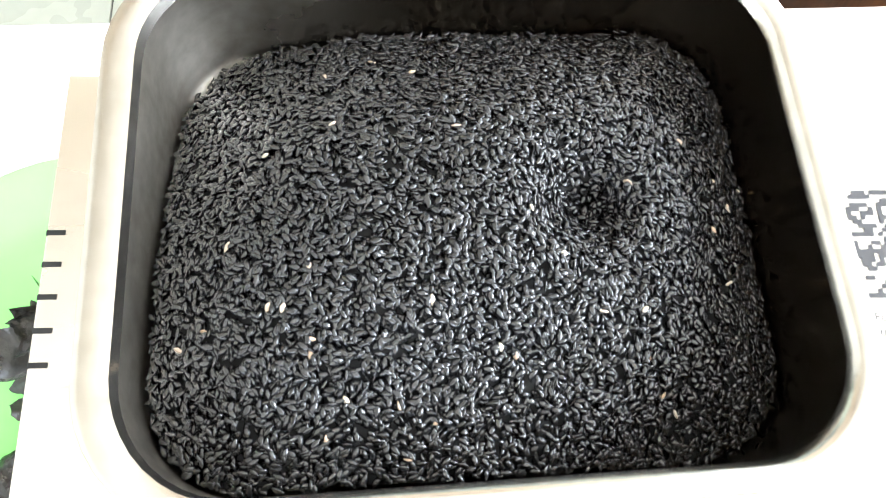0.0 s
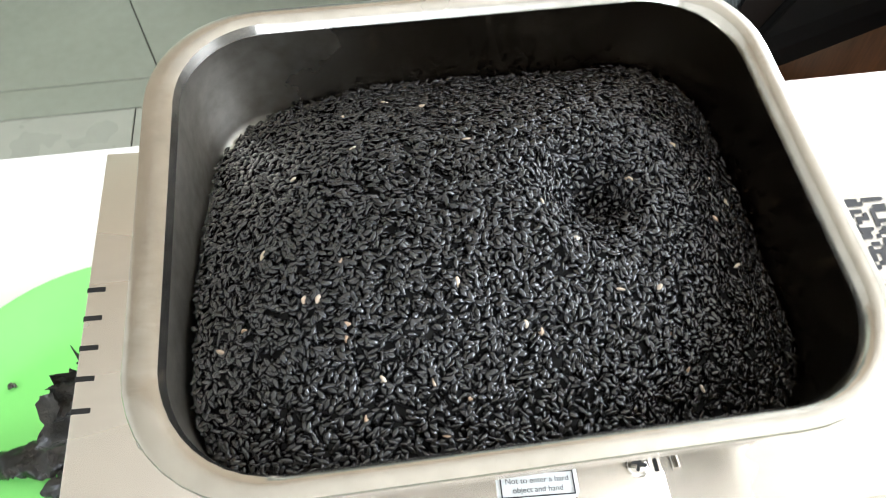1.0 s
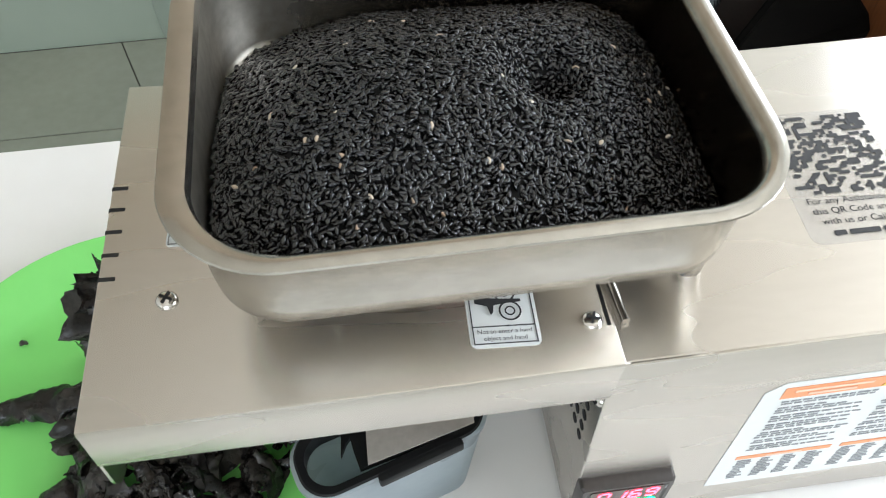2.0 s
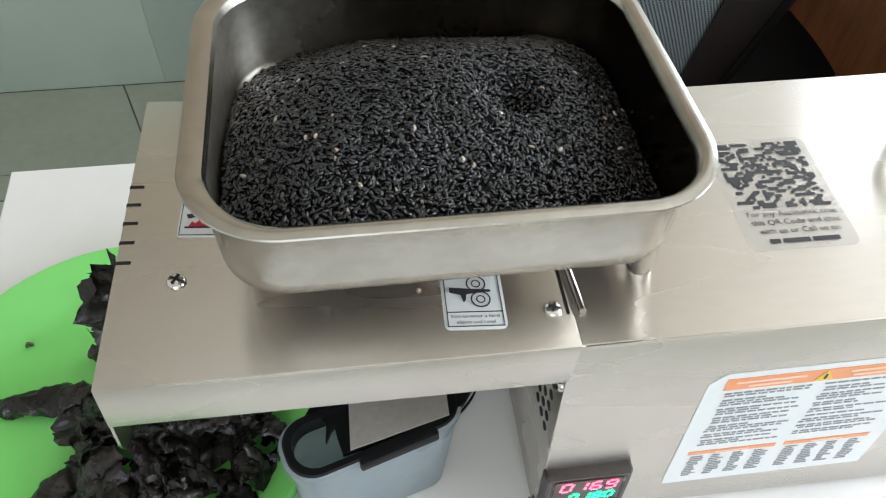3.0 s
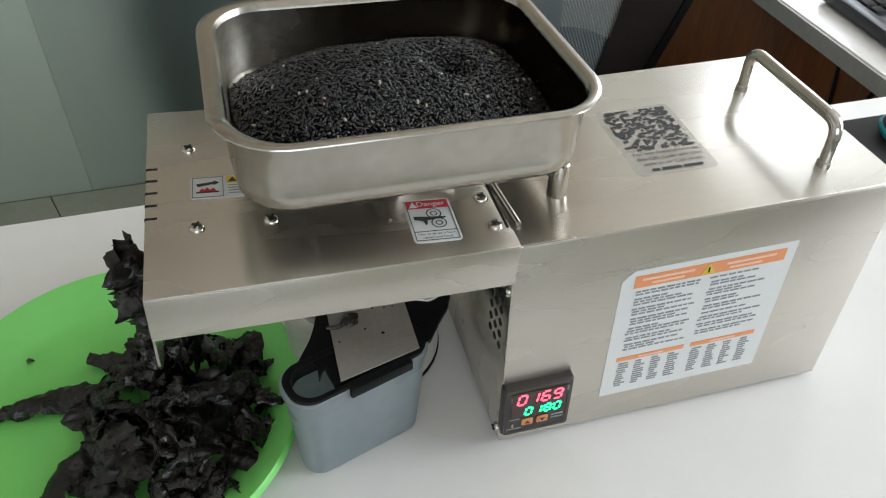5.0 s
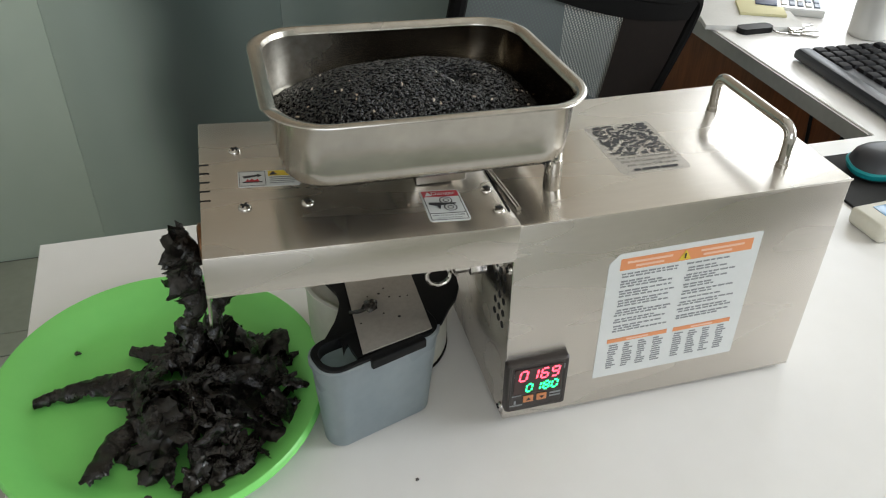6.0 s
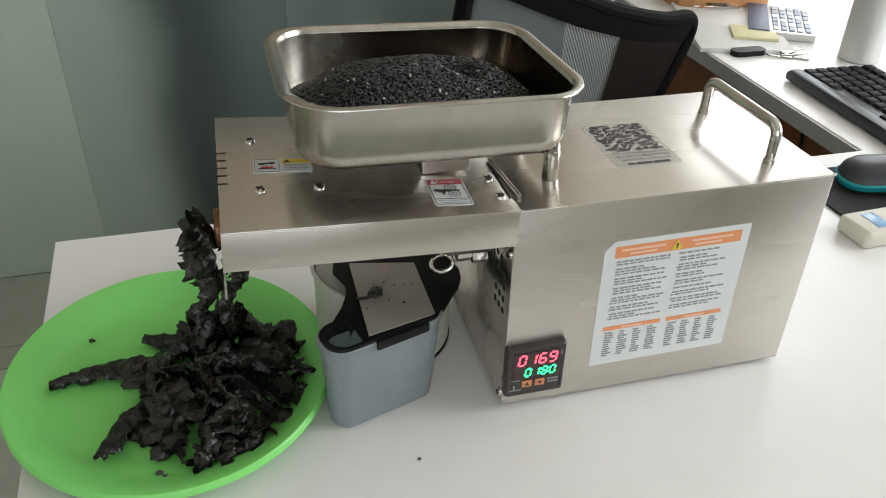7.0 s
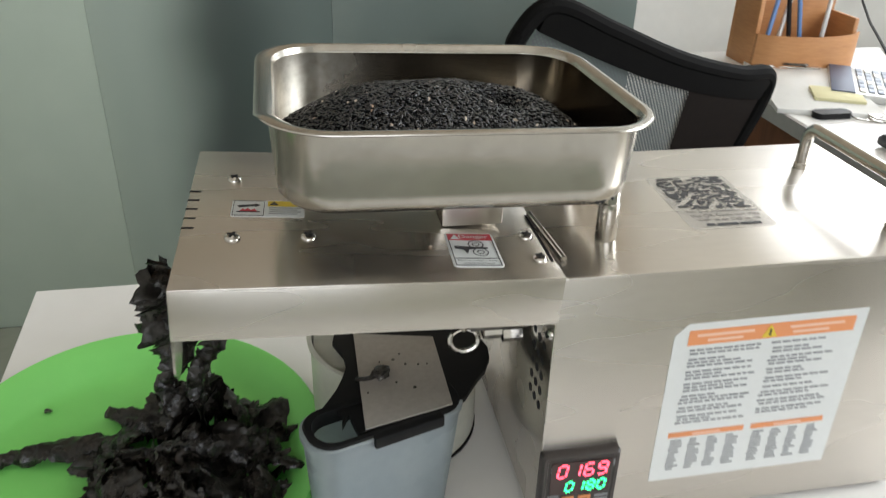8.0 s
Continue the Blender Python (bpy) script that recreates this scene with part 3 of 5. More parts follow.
def danger_label(press):
    m = COVER @ Matrix.Translation((-0.0575, 0.0112, 0)) @ Matrix.Rotation(radians(-1.5), 4, "Z")
    W, H = 0.0270, 0.0378
    lab = part("danger_label", flat(soft_quad(0, W, 0, H, 0.0028), m, 0.0001, 0.0003), LABEL, press, "white danger sticker with a red heading", 0)
    part("heading_band", flat(quad(0.0013, W - 0.0013, H - 0.0085, H - 0.0015), m, 0.0005), RED, lab, smooth=0)
    part("heading_writing", text_mesh("Danger", 0.0056, m @ Matrix.Translation((0.0155, H - 0.0051, 0.0009))), LABEL, lab, smooth=0)
    part("warning_triangle", flat([(0.0028, H - 0.0078), (0.0076, H - 0.0078), (0.0052, H - 0.0028)], m, 0.0008), LABEL, lab, smooth=0)
    bm = bmesh.new()
    for x0, x1, y0, y1 in ((0.0013, W - 0.0013, 0.0088, 0.0092), (0.0013, 0.0017, 0.0015, H - 0.0085), (W - 0.0017, W - 0.0013, 0.0015, H - 0.0085), (0.0013, W - 0.0013, 0.0014, 0.0018)):
        join(bm, flat(quad(x0, x1, y0, y1), m, 0.0005))
    part("border", bm, INK, lab, smooth=0)
    for cx, cy in ((0.0155, 0.0240), (0.0168, 0.0155)):
        bm = annulus(cx, cy, 0.0037, 0.0044, m, 0.0008)
        join(bm, annulus(cx, cy, 0.0015, 0.0021, m, 0.0008))
        part("roller_drawing", bm, INK, lab, smooth=0)
    part("black_shape", flat([(0.0035, 0.0222), (0.0035, 0.0195), (0.0082, 0.0180), (0.0092, 0.0140), (0.0102, 0.0150), (0.0108, 0.0183), (0.0150, 0.0190), (0.0215, 0.0195), (0.0215, 0.0206), (0.0120, 0.0212)], m, 0.0007), INK, lab, "plain black drawn shape", 0)
    for k, line in enumerate(("Not to enter a hard", "object and hand")):
        part("writing", text_mesh(line, 0.0026, m @ Matrix.Translation((W / 2, 0.0067 - 0.003 * k, 0.0006))), INK, lab, smooth=0)


def warning_label(press):
    m = COVER @ Matrix.Translation((-0.1715, 0.0690, 0)) @ Matrix.Rotation(radians(-1.5), 4, "Z")
    lab = part("warning_label", flat(soft_quad(0, 0.040, 0, 0.0205, 0.0015), m, 0.0001, 0.0003), LABEL, press, "white two-part warning sticker with a yellow heading", 0)
    bm = bmesh.new()
    for x0, x1, y0, y1 in ((0.0008, 0.0178, 0.0008, 0.0011), (0.0008, 0.0178, 0.0194, 0.0197), (0.0008, 0.0011, 0.0008, 0.0197), (0.0175, 0.0178, 0.0008, 0.0197),
                           (0.003, 0.0155, 0.0050, 0.0060)):
        join(bm, flat(quad(x0, x1, y0, y1), m, 0.0005))
    part("border", bm, INK, lab, smooth=0)
    part("black_shape", flat([(0.003, 0.0135), (0.0125, 0.0150), (0.0125, 0.0162), (0.0155, 0.0140), (0.0125, 0.0118), (0.0125, 0.0130), (0.004, 0.0110)], m, 0.0005), INK, lab, "plain black drawn shape", 0)
    part("red_shape", flat([(0.0045, 0.0062), (0.014, 0.0062), (0.0125, 0.0092), (0.0105, 0.0075), (0.009, 0.0100), (0.0075, 0.0078), (0.006, 0.0092)], m, 0.0005), RED, lab, smooth=0)
    part("heading_band", flat(quad(0.0195, 0.0390, 0.0130, 0.0195), m, 0.0005), YELLOW, lab, smooth=0)
    part("warning_triangle", flat([(0.0205, 0.0138), (0.0255, 0.0138), (0.023, 0.0185)], m, 0.0008), INK, lab, smooth=0)
    bm = bmesh.new()
    for k in range(4):
        join(bm, flat(quad(0.0205, 0.038 - 0.002 * (k % 2), 0.0105 - 0.0025 * k, 0.0112 - 0.0025 * k), m, 0.0005))
    part("small_print", bm, GREY_INK, lab, "unreadable grey print", 0, kind="stuff")


def help_label(press):
    """The clear sticker on the lid: a square field of plain printed bars over four lines."""
    m = LID @ Matrix.Translation((0.0885, 0.0400, 0)) @ Matrix.Rotation(radians(-1), 4, "Z")
    lab = part("help_label", flat(soft_quad(0.0005, 0.0545, 0.0020, 0.0775, 0.005), m, 0.0002, 0.0001), FILM, press, "clear sticker with a square of dark printed bars over black writing", 0)
    rng = random.Random(14)
    verts, faces = [], []
    n, x0, y0, side = 27, 0.0045, 0.0285, 0.0460
    cell = side / n
    for r in range(n):
        c = 0
        while c < n:
            run = rng.choice((1, 1, 1, 1, 2, 2, 3))
            if rng.random() < 0.48:
                a, b = x0 + c * cell, x0 + min(c + run, n) * cell
                lo, hi = y0 + r * cell, y0 + (r + 1) * cell
                o = len(verts)
                verts += [m @ Vector((x, y, 0.0005)) for x, y in ((a, lo), (b, lo), (b, hi), (a, hi))]
                faces.append((o, o + 1, o + 2, o + 3))
            c += run
    me = bpy.data.meshes.new("bars")
    me.from_pydata([tuple(v) for v in verts], [], faces)
    bars = bmesh.new()
    bars.from_mesh(me)
    bpy.data.meshes.remove(me)
    part("printed_pattern", bars, INK, lab, "square field of short dark bars", 0, kind="stuff")
    for k, line in enumerate(("For any Assistance scan", "this QR Code and chat", "with us or Call us on")):
        part("writing", text_mesh(line, 0.0047, m @ Matrix.Translation((0.0285, 0.0245 - 0.0055 * k, 0.0005))), INK, lab, smooth=0)
    bm = bmesh.new()
    for a, b in ((0.0115, 0.0165), (0.018, 0.031), (0.0325, 0.0455)):
        join(bm, flat(quad(a, b, 0.0062, 0.0086), m, 0.0004))
    part("number_bar", bm, INK, lab, "plain dark bars", 0, kind="stuff")


def press_body(press):
    body = part("body", box(-0.0042, 0.2448, 0.0, 0.165, T + 0.0035, TOP, 0.0012, segments=3), STEEL, press, "brushed stainless steel box housing", 30)
    part("lid_lip", box(0.0008, 0.2452, -0.0008, 0.0004, TOP - 0.0016, TOP + 0.0001, 0.0004), STEEL, body)
    for x, y in ((0.015, 0.02), (0.225, 0.02), (0.015, 0.145), (0.225, 0.145)):
        part("foot", turned([(0.008, 0), (0.009, 0.0008), (0.009, 0.0034)], (x, y, T), 16), RUBBER, press, "black rubber foot")
    # breathing holes in the side towards the cup
    for j in range(5):
        for k in range(3):
            c = (-0.00425, 0.0135 + 0.0085 * k, T + 0.088 + 0.0105 * j)
            part("vent_hole", turned([(0.0027, 0), (0.0027, -0.0003)], c, 12, "x"), SLOT, body, "round black breathing hole", 0)
    for z in (0.0145, 0.1440):
        screw(press, Matrix.Translation((-0.0042, 0.0045, T + z)) @ Matrix.Rotation(radians(-90), 4, "Y"), 0.0036)
    # carrying handle
    h = bend([(0.206, 0.0265, TOP - 0.001), (0.206, 0.0265, TOP + 0.030), (0.206, 0.1215, TOP + 0.030), (0.206, 0.1215, TOP - 0.001)], 0.011)
    part("carrying_handle", tube(h, 0.0042, 14), CHROME, press, "bent polished steel carrying handle")
    for y in (0.0265, 0.1215):
        part("handle_collar", turned([(0.0050, 0), (0.0050, 0.0035), (0.0044, 0.0042)], (0.206, y, TOP), 16), CHROME, press)


def press_cover(press):
    """The folded sheet over the barrel, open below and at its end."""
    L, y0, y1, d = -0.1955, -0.0004, 0.1650, 0.0285

    def skew(bm):
        """The front edge runs a little out towards the open end."""
        for v in bm.verts:
            if v.co.y < 0.03:
                v.co.y += 0.0075 * v.co.x / 0.195
        bm.transform(COVER)
        return bm
    cover = part("cover", skew(box(L, -0.0008, y0, y1, -0.0015, 0, 0.0006)), STEEL, press, "folded stainless steel cover with slots at its end", 30)
    for x0, x1, ya, yb, dd in ((L, -0.0008, y0, y0 + 0.0012, d), (L, -0.0008, y1 - 0.0012, y1, d), (L, L + 0.0012, y0 + 0.0013, 0.045, d), (L, L + 0.0012, 0.115, y1 - 0.0013, d)):
        part("flange", skew(box(x0, x1, ya, yb, -dd, -0.0012, 0.0004)), STEEL, cover, smooth=30)
    tab = [(0.0, 0.0), (0.030, 0.0)] + [(0.015 + 0.015 * math.cos(radians(q)), -0.015 + 0.015 * math.sin(radians(q))) for q in range(0, -181, -15)]
    m = COVER @ Matrix.Translation((L + 0.0002, 0.0225, -d - 0.0002)) @ Matrix(((0, 0, 1, 0), (-1, 0, 0, 0), (0, 1, 0, 0), (0, 0, 0, 1)))
    part("end_tab", flat(tab, m, 0, 0.0012), PAN_STEEL, cover, "rounded steel tab below the cover's end")
    for k in range(5):
        y = 0.0552 + 0.0116 * k
        bm = box(L - 0.0002, L + 0.0066, y - 0.0012, y + 0.0012, -0.004, 0.0002, 0.0004, COVER, segments=1)
        part("slot", bm, SLOT, cover, "narrow black slot")
    for x, y in ((-0.1715, 0.1187), (-0.1690, 0.0432), (-0.1300, 0.0440), (-0.0103, 0.0446), (-0.0095, 0.0191)):
        screw(press, COVER @ Matrix.Translation((x, y, 0)) @ Matrix.Rotation(x * 40, 4, "Z"))
    part("hinge_pin", tube([(0.0030, 0.0165, TOP + 0.0022), (-0.0008, 0.0720, TOP + 0.0022)], 0.0018, 12), CHROME, press, "polished steel hinge pin")
    part("hinge_gap", box(-0.0036, -0.0026, 0.0165, 0.0720, 0.0, 0.0005, 0, COVER), SLOT, press, smooth=0)
    # barrel, nozzle and fittings below the cover
    zc = T + 0.147
    part("barrel", turned([(0.017, -0.186), (0.019, -0.184), (0.019, -0.03), (0.024, -0.028), (0.024, -0.004)], (0, 0.081, zc), 24, "x"), DARK_STEEL, press, "oily dark steel press barrel")
    part("nozzle", turned([(0.0120, -0.2030), (0.0142, -0.2020), (0.0142, -0.186), (0.012, -0.185)], (0, 0.081, zc), 20, "x"), BRONZE, press, "brown bronze outlet nozzle")
    for x, y, z in ((-0.0125, 0.045, T + 0.118), (-0.0235, 0.048, T + 0.119)):
        part("bolt", turned([(0.0032, -0.008), (0.0050, -0.0075), (0.0050, 0.004), (0.0032, 0.0045)], (x, y, z), 6, "x"), CHROME, press, "steel hexagon bolt")
    part("bracket", box(-0.040, -0.0045, 0.041, 0.055, T + 0.1235, T + 0.1275, 0.0008), DARK_STEEL, press)
    ring = [Vector((-0.043 + 0.0085 * math.cos(a), 0.045 + 0.002 * math.sin(a), T + 0.116 + 0.0065 * math.sin(a))) for a in [2 * math.pi * k / 24 for k in range(25)]]
    part("pull_ring", tube(ring, 0.0016, 8, False), CHROME, press, "small polished steel ring")
    part("ring_stem", tube([(-0.043, 0.046, T + 0.122), (-0.043, 0.050, T + 0.145)], 0.0022, 8), CHROME, press)


def oil_press():
    press = thing("oil_press", (0.05, 0.08, T), "brushed stainless steel tabletop oil press with a digital controller", "oil press")
    press_body(press)
    press_cover(press)
    controller(press)
    instruction_label(press)
    danger_label(press)
    warning_label(press)
    help_label(press)


oil_press()


# ---- hopper and seeds ----
PAN_C = Vector((-0.0523, 0.0823, T + 0.2618))
PAN = Matrix.Translation(PAN_C) @ Matrix.Rotation(0.0297, 4, "Z") @ Matrix.Rotation(radians(2.08), 4, "Y")
HX, HY, PAN_R = 0.0998, 0.0817, 0.037


def hopper():
    h = thing("feed_hopper", (-0.03, 0.08, TOP), "rectangular stainless steel feed pan with a rolled rim", "hopper")
    profile = [(0.020, -0.0455), (0.0128, -0.0443), (0.0090, -0.0400), (0.0083, -0.0330), (0.0066, -0.0040), (0.0054, -0.0024), (0.0004, -0.0014), (0.0, -0.0010), (0.0003, -0.0003),
               (0.0022, 0.0004), (0.0044, 0.0004), (0.0064, -0.0008), (0.0076, -0.0042), (0.0096, -0.0385), (0.0132, -0.0426), (0.020, -0.0443)]
    rings = [rounded(-HX + i, HX - i, -HY + i, HY - i, max(PAN_R - i, 0.014), z, 10) for i, z in profile]
    for k, ring in enumerate(rings):
        for q in ring:
            q.x += (0.0 if k < 10 else 0.0014 if k == 10 else 0.0028) * max(0.0, -q.x / HX)
    for name, bm, material, label in (("pan", loft(rings[:13], cap=False), PAN_STEEL, "worn stainless steel pan with dents along its rim"), ("pan_lining", loft(rings[12:], cap=False), INNER_STEEL, "oily inside of the pan, darker towards one end")):
        if name == "pan":
            bmesh.ops.contextual_create(bm, geom=[e for e in bm.edges if e.is_boundary and all(v.co.z < -0.0450 for v in e.verts)])
        else:
            bmesh.ops.contextual_create(bm, geom=[e for e in bm.edges if e.is_boundary and all(v.co.z < -0.0435 for v in e.verts)])
        for v in bm.verts:
            v.co.z += 0.0009 * noise.noise(Vector((v.co.x * 22, v.co.y * 22, 3.0)))
            if v.co.x < -0.085 and v.co.z > -0.008:
                dent = math.exp(-(v.co.y + 0.040) ** 2 / (2 * 0.006 ** 2))
                v.co.z -= 0.0022 * dent
                v.co.x -= 0.0012 * dent
        bm.transform(PAN)
        part(name, bm, material, h, label, 40)
    part("chute", box(-0.056, -0.021, 0.056, 0.105, T + 0.186, T + 0.2138, 0.001), STEEL, h, "square steel chute below the pan")
    part("chute_flange", box(-0.062, -0.016, 0.050, 0.111, T + 0.2122, T + 0.2134, 0.0005), STEEL, h)
    for y in (0.0400, 0.1230):
        leg = part("leg", turned([(0.0056, 0), (0.0060, 0.0006), (0.0060, 0.0225), (0.0054, 0.0232), (0.0054, 0.0318)], (0.0348, y, TOP), 16), CHROME, h, "short polished steel leg")


def heap(x, y):
    """Height of the seed heap above the table: a broad mound, a second swell and the pit where the seeds run down."""
    dx, dy = x + 0.0930, y - 0.0551
    dx *= 1.244 if dx > 0 else 1.773
    dy *= 1.264 if dy > 0 else 1.671
    z = 0.2974 - 0.464 * math.sqrt(dx * dx + dy * dy - 0.325 * dx * dy + 0.0746 ** 2)
    z += 0.0185 * math.exp(-((x + 0.0064) ** 2 + (y - 0.0932) ** 2) / (2 * 0.0351 ** 2))
    z += 0.0110 * math.exp(-((x - 0.022) ** 2 + (y - 0.148) ** 2) / (2 * 0.022 ** 2))
    z += 0.0080 * math.exp(-((x - 0.030) ** 2 + (y - 0.035) ** 2) / (2 * 0.016 ** 2))
    g = (x + 0.020) ** 2 + (y - 0.0845) ** 2
    z -= 0.0150 * math.exp(-g / (2 * 0.0085 ** 2)) + 0.0060 * math.exp(-g / (2 * 0.020 ** 2))
    z += 0.0010 * noise.noise(Vector((x * 45, y * 45, 0.3)))
    return z


# where the palest seeds lie on the heap
PALE_AT = [(-0.102, 0.051), (-0.065, 0.052), (-0.048, 0.041), (-0.044, 0.039), (-0.068, 0.131), (-0.056, 0.105), (-0.019, 0.051), (-0.029, 0.066), (-0.095, 0.043), (-0.007, 0.090), (-0.037, 0.079),
           (-0.095, 0.039), (-0.130, 0.044), (-0.118, 0.070), (-0.110, 0.099), (-0.091, 0.154), (-0.006, 0.040), (0.002, 0.026), (0.027, 0.087), (-0.092, 0.020), (-0.065, 0.023), (-0.074, 0.027), (0.012, 0.105)]


def seeds():
    inv = PAN.inverted()

    def inside(x, y, z, gap):
        p = inv @ Vector((x, y, T + z))
        i = 0.0076 + 0.0020 * min(1, max(0, -p.z / 0.035)) + gap
        p.x -= 0.0028 * max(0.0, -p.x / HX)
        ax, ay, r = HX - i, HY - i, max(PAN_R - i, 0.014)
        qx, qy = max(abs(p.x) - (ax - r), 0), max(abs(p.y) - (ay - r), 0)
        return p.z > -0.0432 and abs(p.x) <= ax and abs(p.y) <= ay and math.hypot(qx, qy) <= r

    # the bed below the loose top layer
    n = 56
    bm = bmesh.new()
    grid = {}
    for i in range(n + 1):
        for j in range(n + 1):
            x, y = -0.150 + 0.194 * i / n, 0.004 + 0.158 * j / n
            z = heap(x, y) - 0.0024
            if inside(x, y, z, 0.0004):
                grid[i, j] = bm.verts.new((x, y, T + z))
    for i in range(n):
        for j in range(n):
            q = [grid.get(k) for k in ((i, j), (i + 1, j), (i + 1, j + 1), (i, j + 1))]
            if all(q):
                bm.faces.new(q)
    solid("seed_bed", bm, UNDER, "dark bed of black seeds filling the steel pan", "seeds", kind="stuff")

    # one seed: a pointed, flattened drop
    prof = [(-1.0, 0.0), (-0.72, 0.55), (-0.2, 1.0), (0.35, 0.80), (0.8, 0.35), (1.0, 0.0)]
    verts, faces = [Vector((-1, 0, 0))], []
    for px_, pr in prof[1:-1]:
        for k in range(6):
            a = 2 * math.pi * k / 6
            verts.append(Vector((px_, pr * math.cos(a), pr * math.sin(a))))
    verts.append(Vector((1, 0, 0)))
    for k in range(6):
        faces.append((0, 1 + (k + 1) % 6, 1 + k))
        faces.append((25, 19 + k, 19 + (k + 1) % 6))
        for r in range(3):
            faces.append((1 + 6 * r + k, 1 + 6 * r + (k + 1) % 6, 7 + 6 * r + (k + 1) % 6, 7 + 6 * r + k))
    rng = random.Random(11)
    lots = {"black": ([], []), "pale": ([], [])}
    for k in range(24000):
        x, y = PALE_AT[k] if k < len(PALE_AT) else (rng.uniform(-0.151, 0.045), rng.uniform(0.003, 0.162))
        z = heap(x, y)
        base = 0.2175 - 0.0363 * (x + 0.0523)      # the pan's bottom
        if z < base + 0.0012:                       # loose seeds strewn round the foot of the heap
            if rng.random() > 0.45 * math.exp((z - base) / 0.012):
                continue
            z = base + 0.0016
        if not inside(x, y, z, 0.0012):
            continue
        e = 0.001
        nrm = Vector((heap(x - e, y) - heap(x + e, y), heap(x, y - e) - heap(x, y + e), 2 * e)).normalized()
        q = nrm.to_track_quat("Z", "Y") @ Euler((rng.gauss(0, 0.45), rng.gauss(0, 0.34), rng.uniform(0, 6.28))).to_quaternion()
        l, w, t = rng.uniform(0.00148, 0.00190), rng.uniform(0.00084, 0.00110), rng.uniform(0.00042, 0.00056)
        pale = k < len(PALE_AT) or rng.random() < 0.0010
        if pale:
            l, w, t = 0.88 * l, 0.85 * w, 0.9 * t
        vs, fs = lots["pale" if pale else "black"]
        c = Vector((x, y, T + z + (0.0003 if pale else rng.uniform(-0.0021, 0.0006))))
        o = len(vs)
        vs.extend([tuple(c + q @ Vector((v.x * l, v.y * w, v.z * t))) for v in verts])
        fs.extend([tuple(i + o for i in f) for f in faces])
    for key, name, label, material in (("black", "black_sesame_seeds", "heap of glossy black sesame seeds in the pan", SEED), ("pale", "pale_sesame_seeds", "few pale tan seeds scattered among black ones", PALE_SEED)):
        me = bpy.data.meshes.new(name)
        me.from_pydata(*[lots[key][0], [], lots[key][1]])
        me.materials.append(material)
        me.shade_smooth()
        tagged(new(name, me), label, "seeds", kind="stuff")


hopper()
seeds()


# ---- cup and pot below the press ----
CUP = Matrix.Translation((-0.0910, 0.0160, T)) @ Matrix.Rotation(radians(18), 4, "Z")
LOW = 0.0075                       # how far the rim stays below 0.09


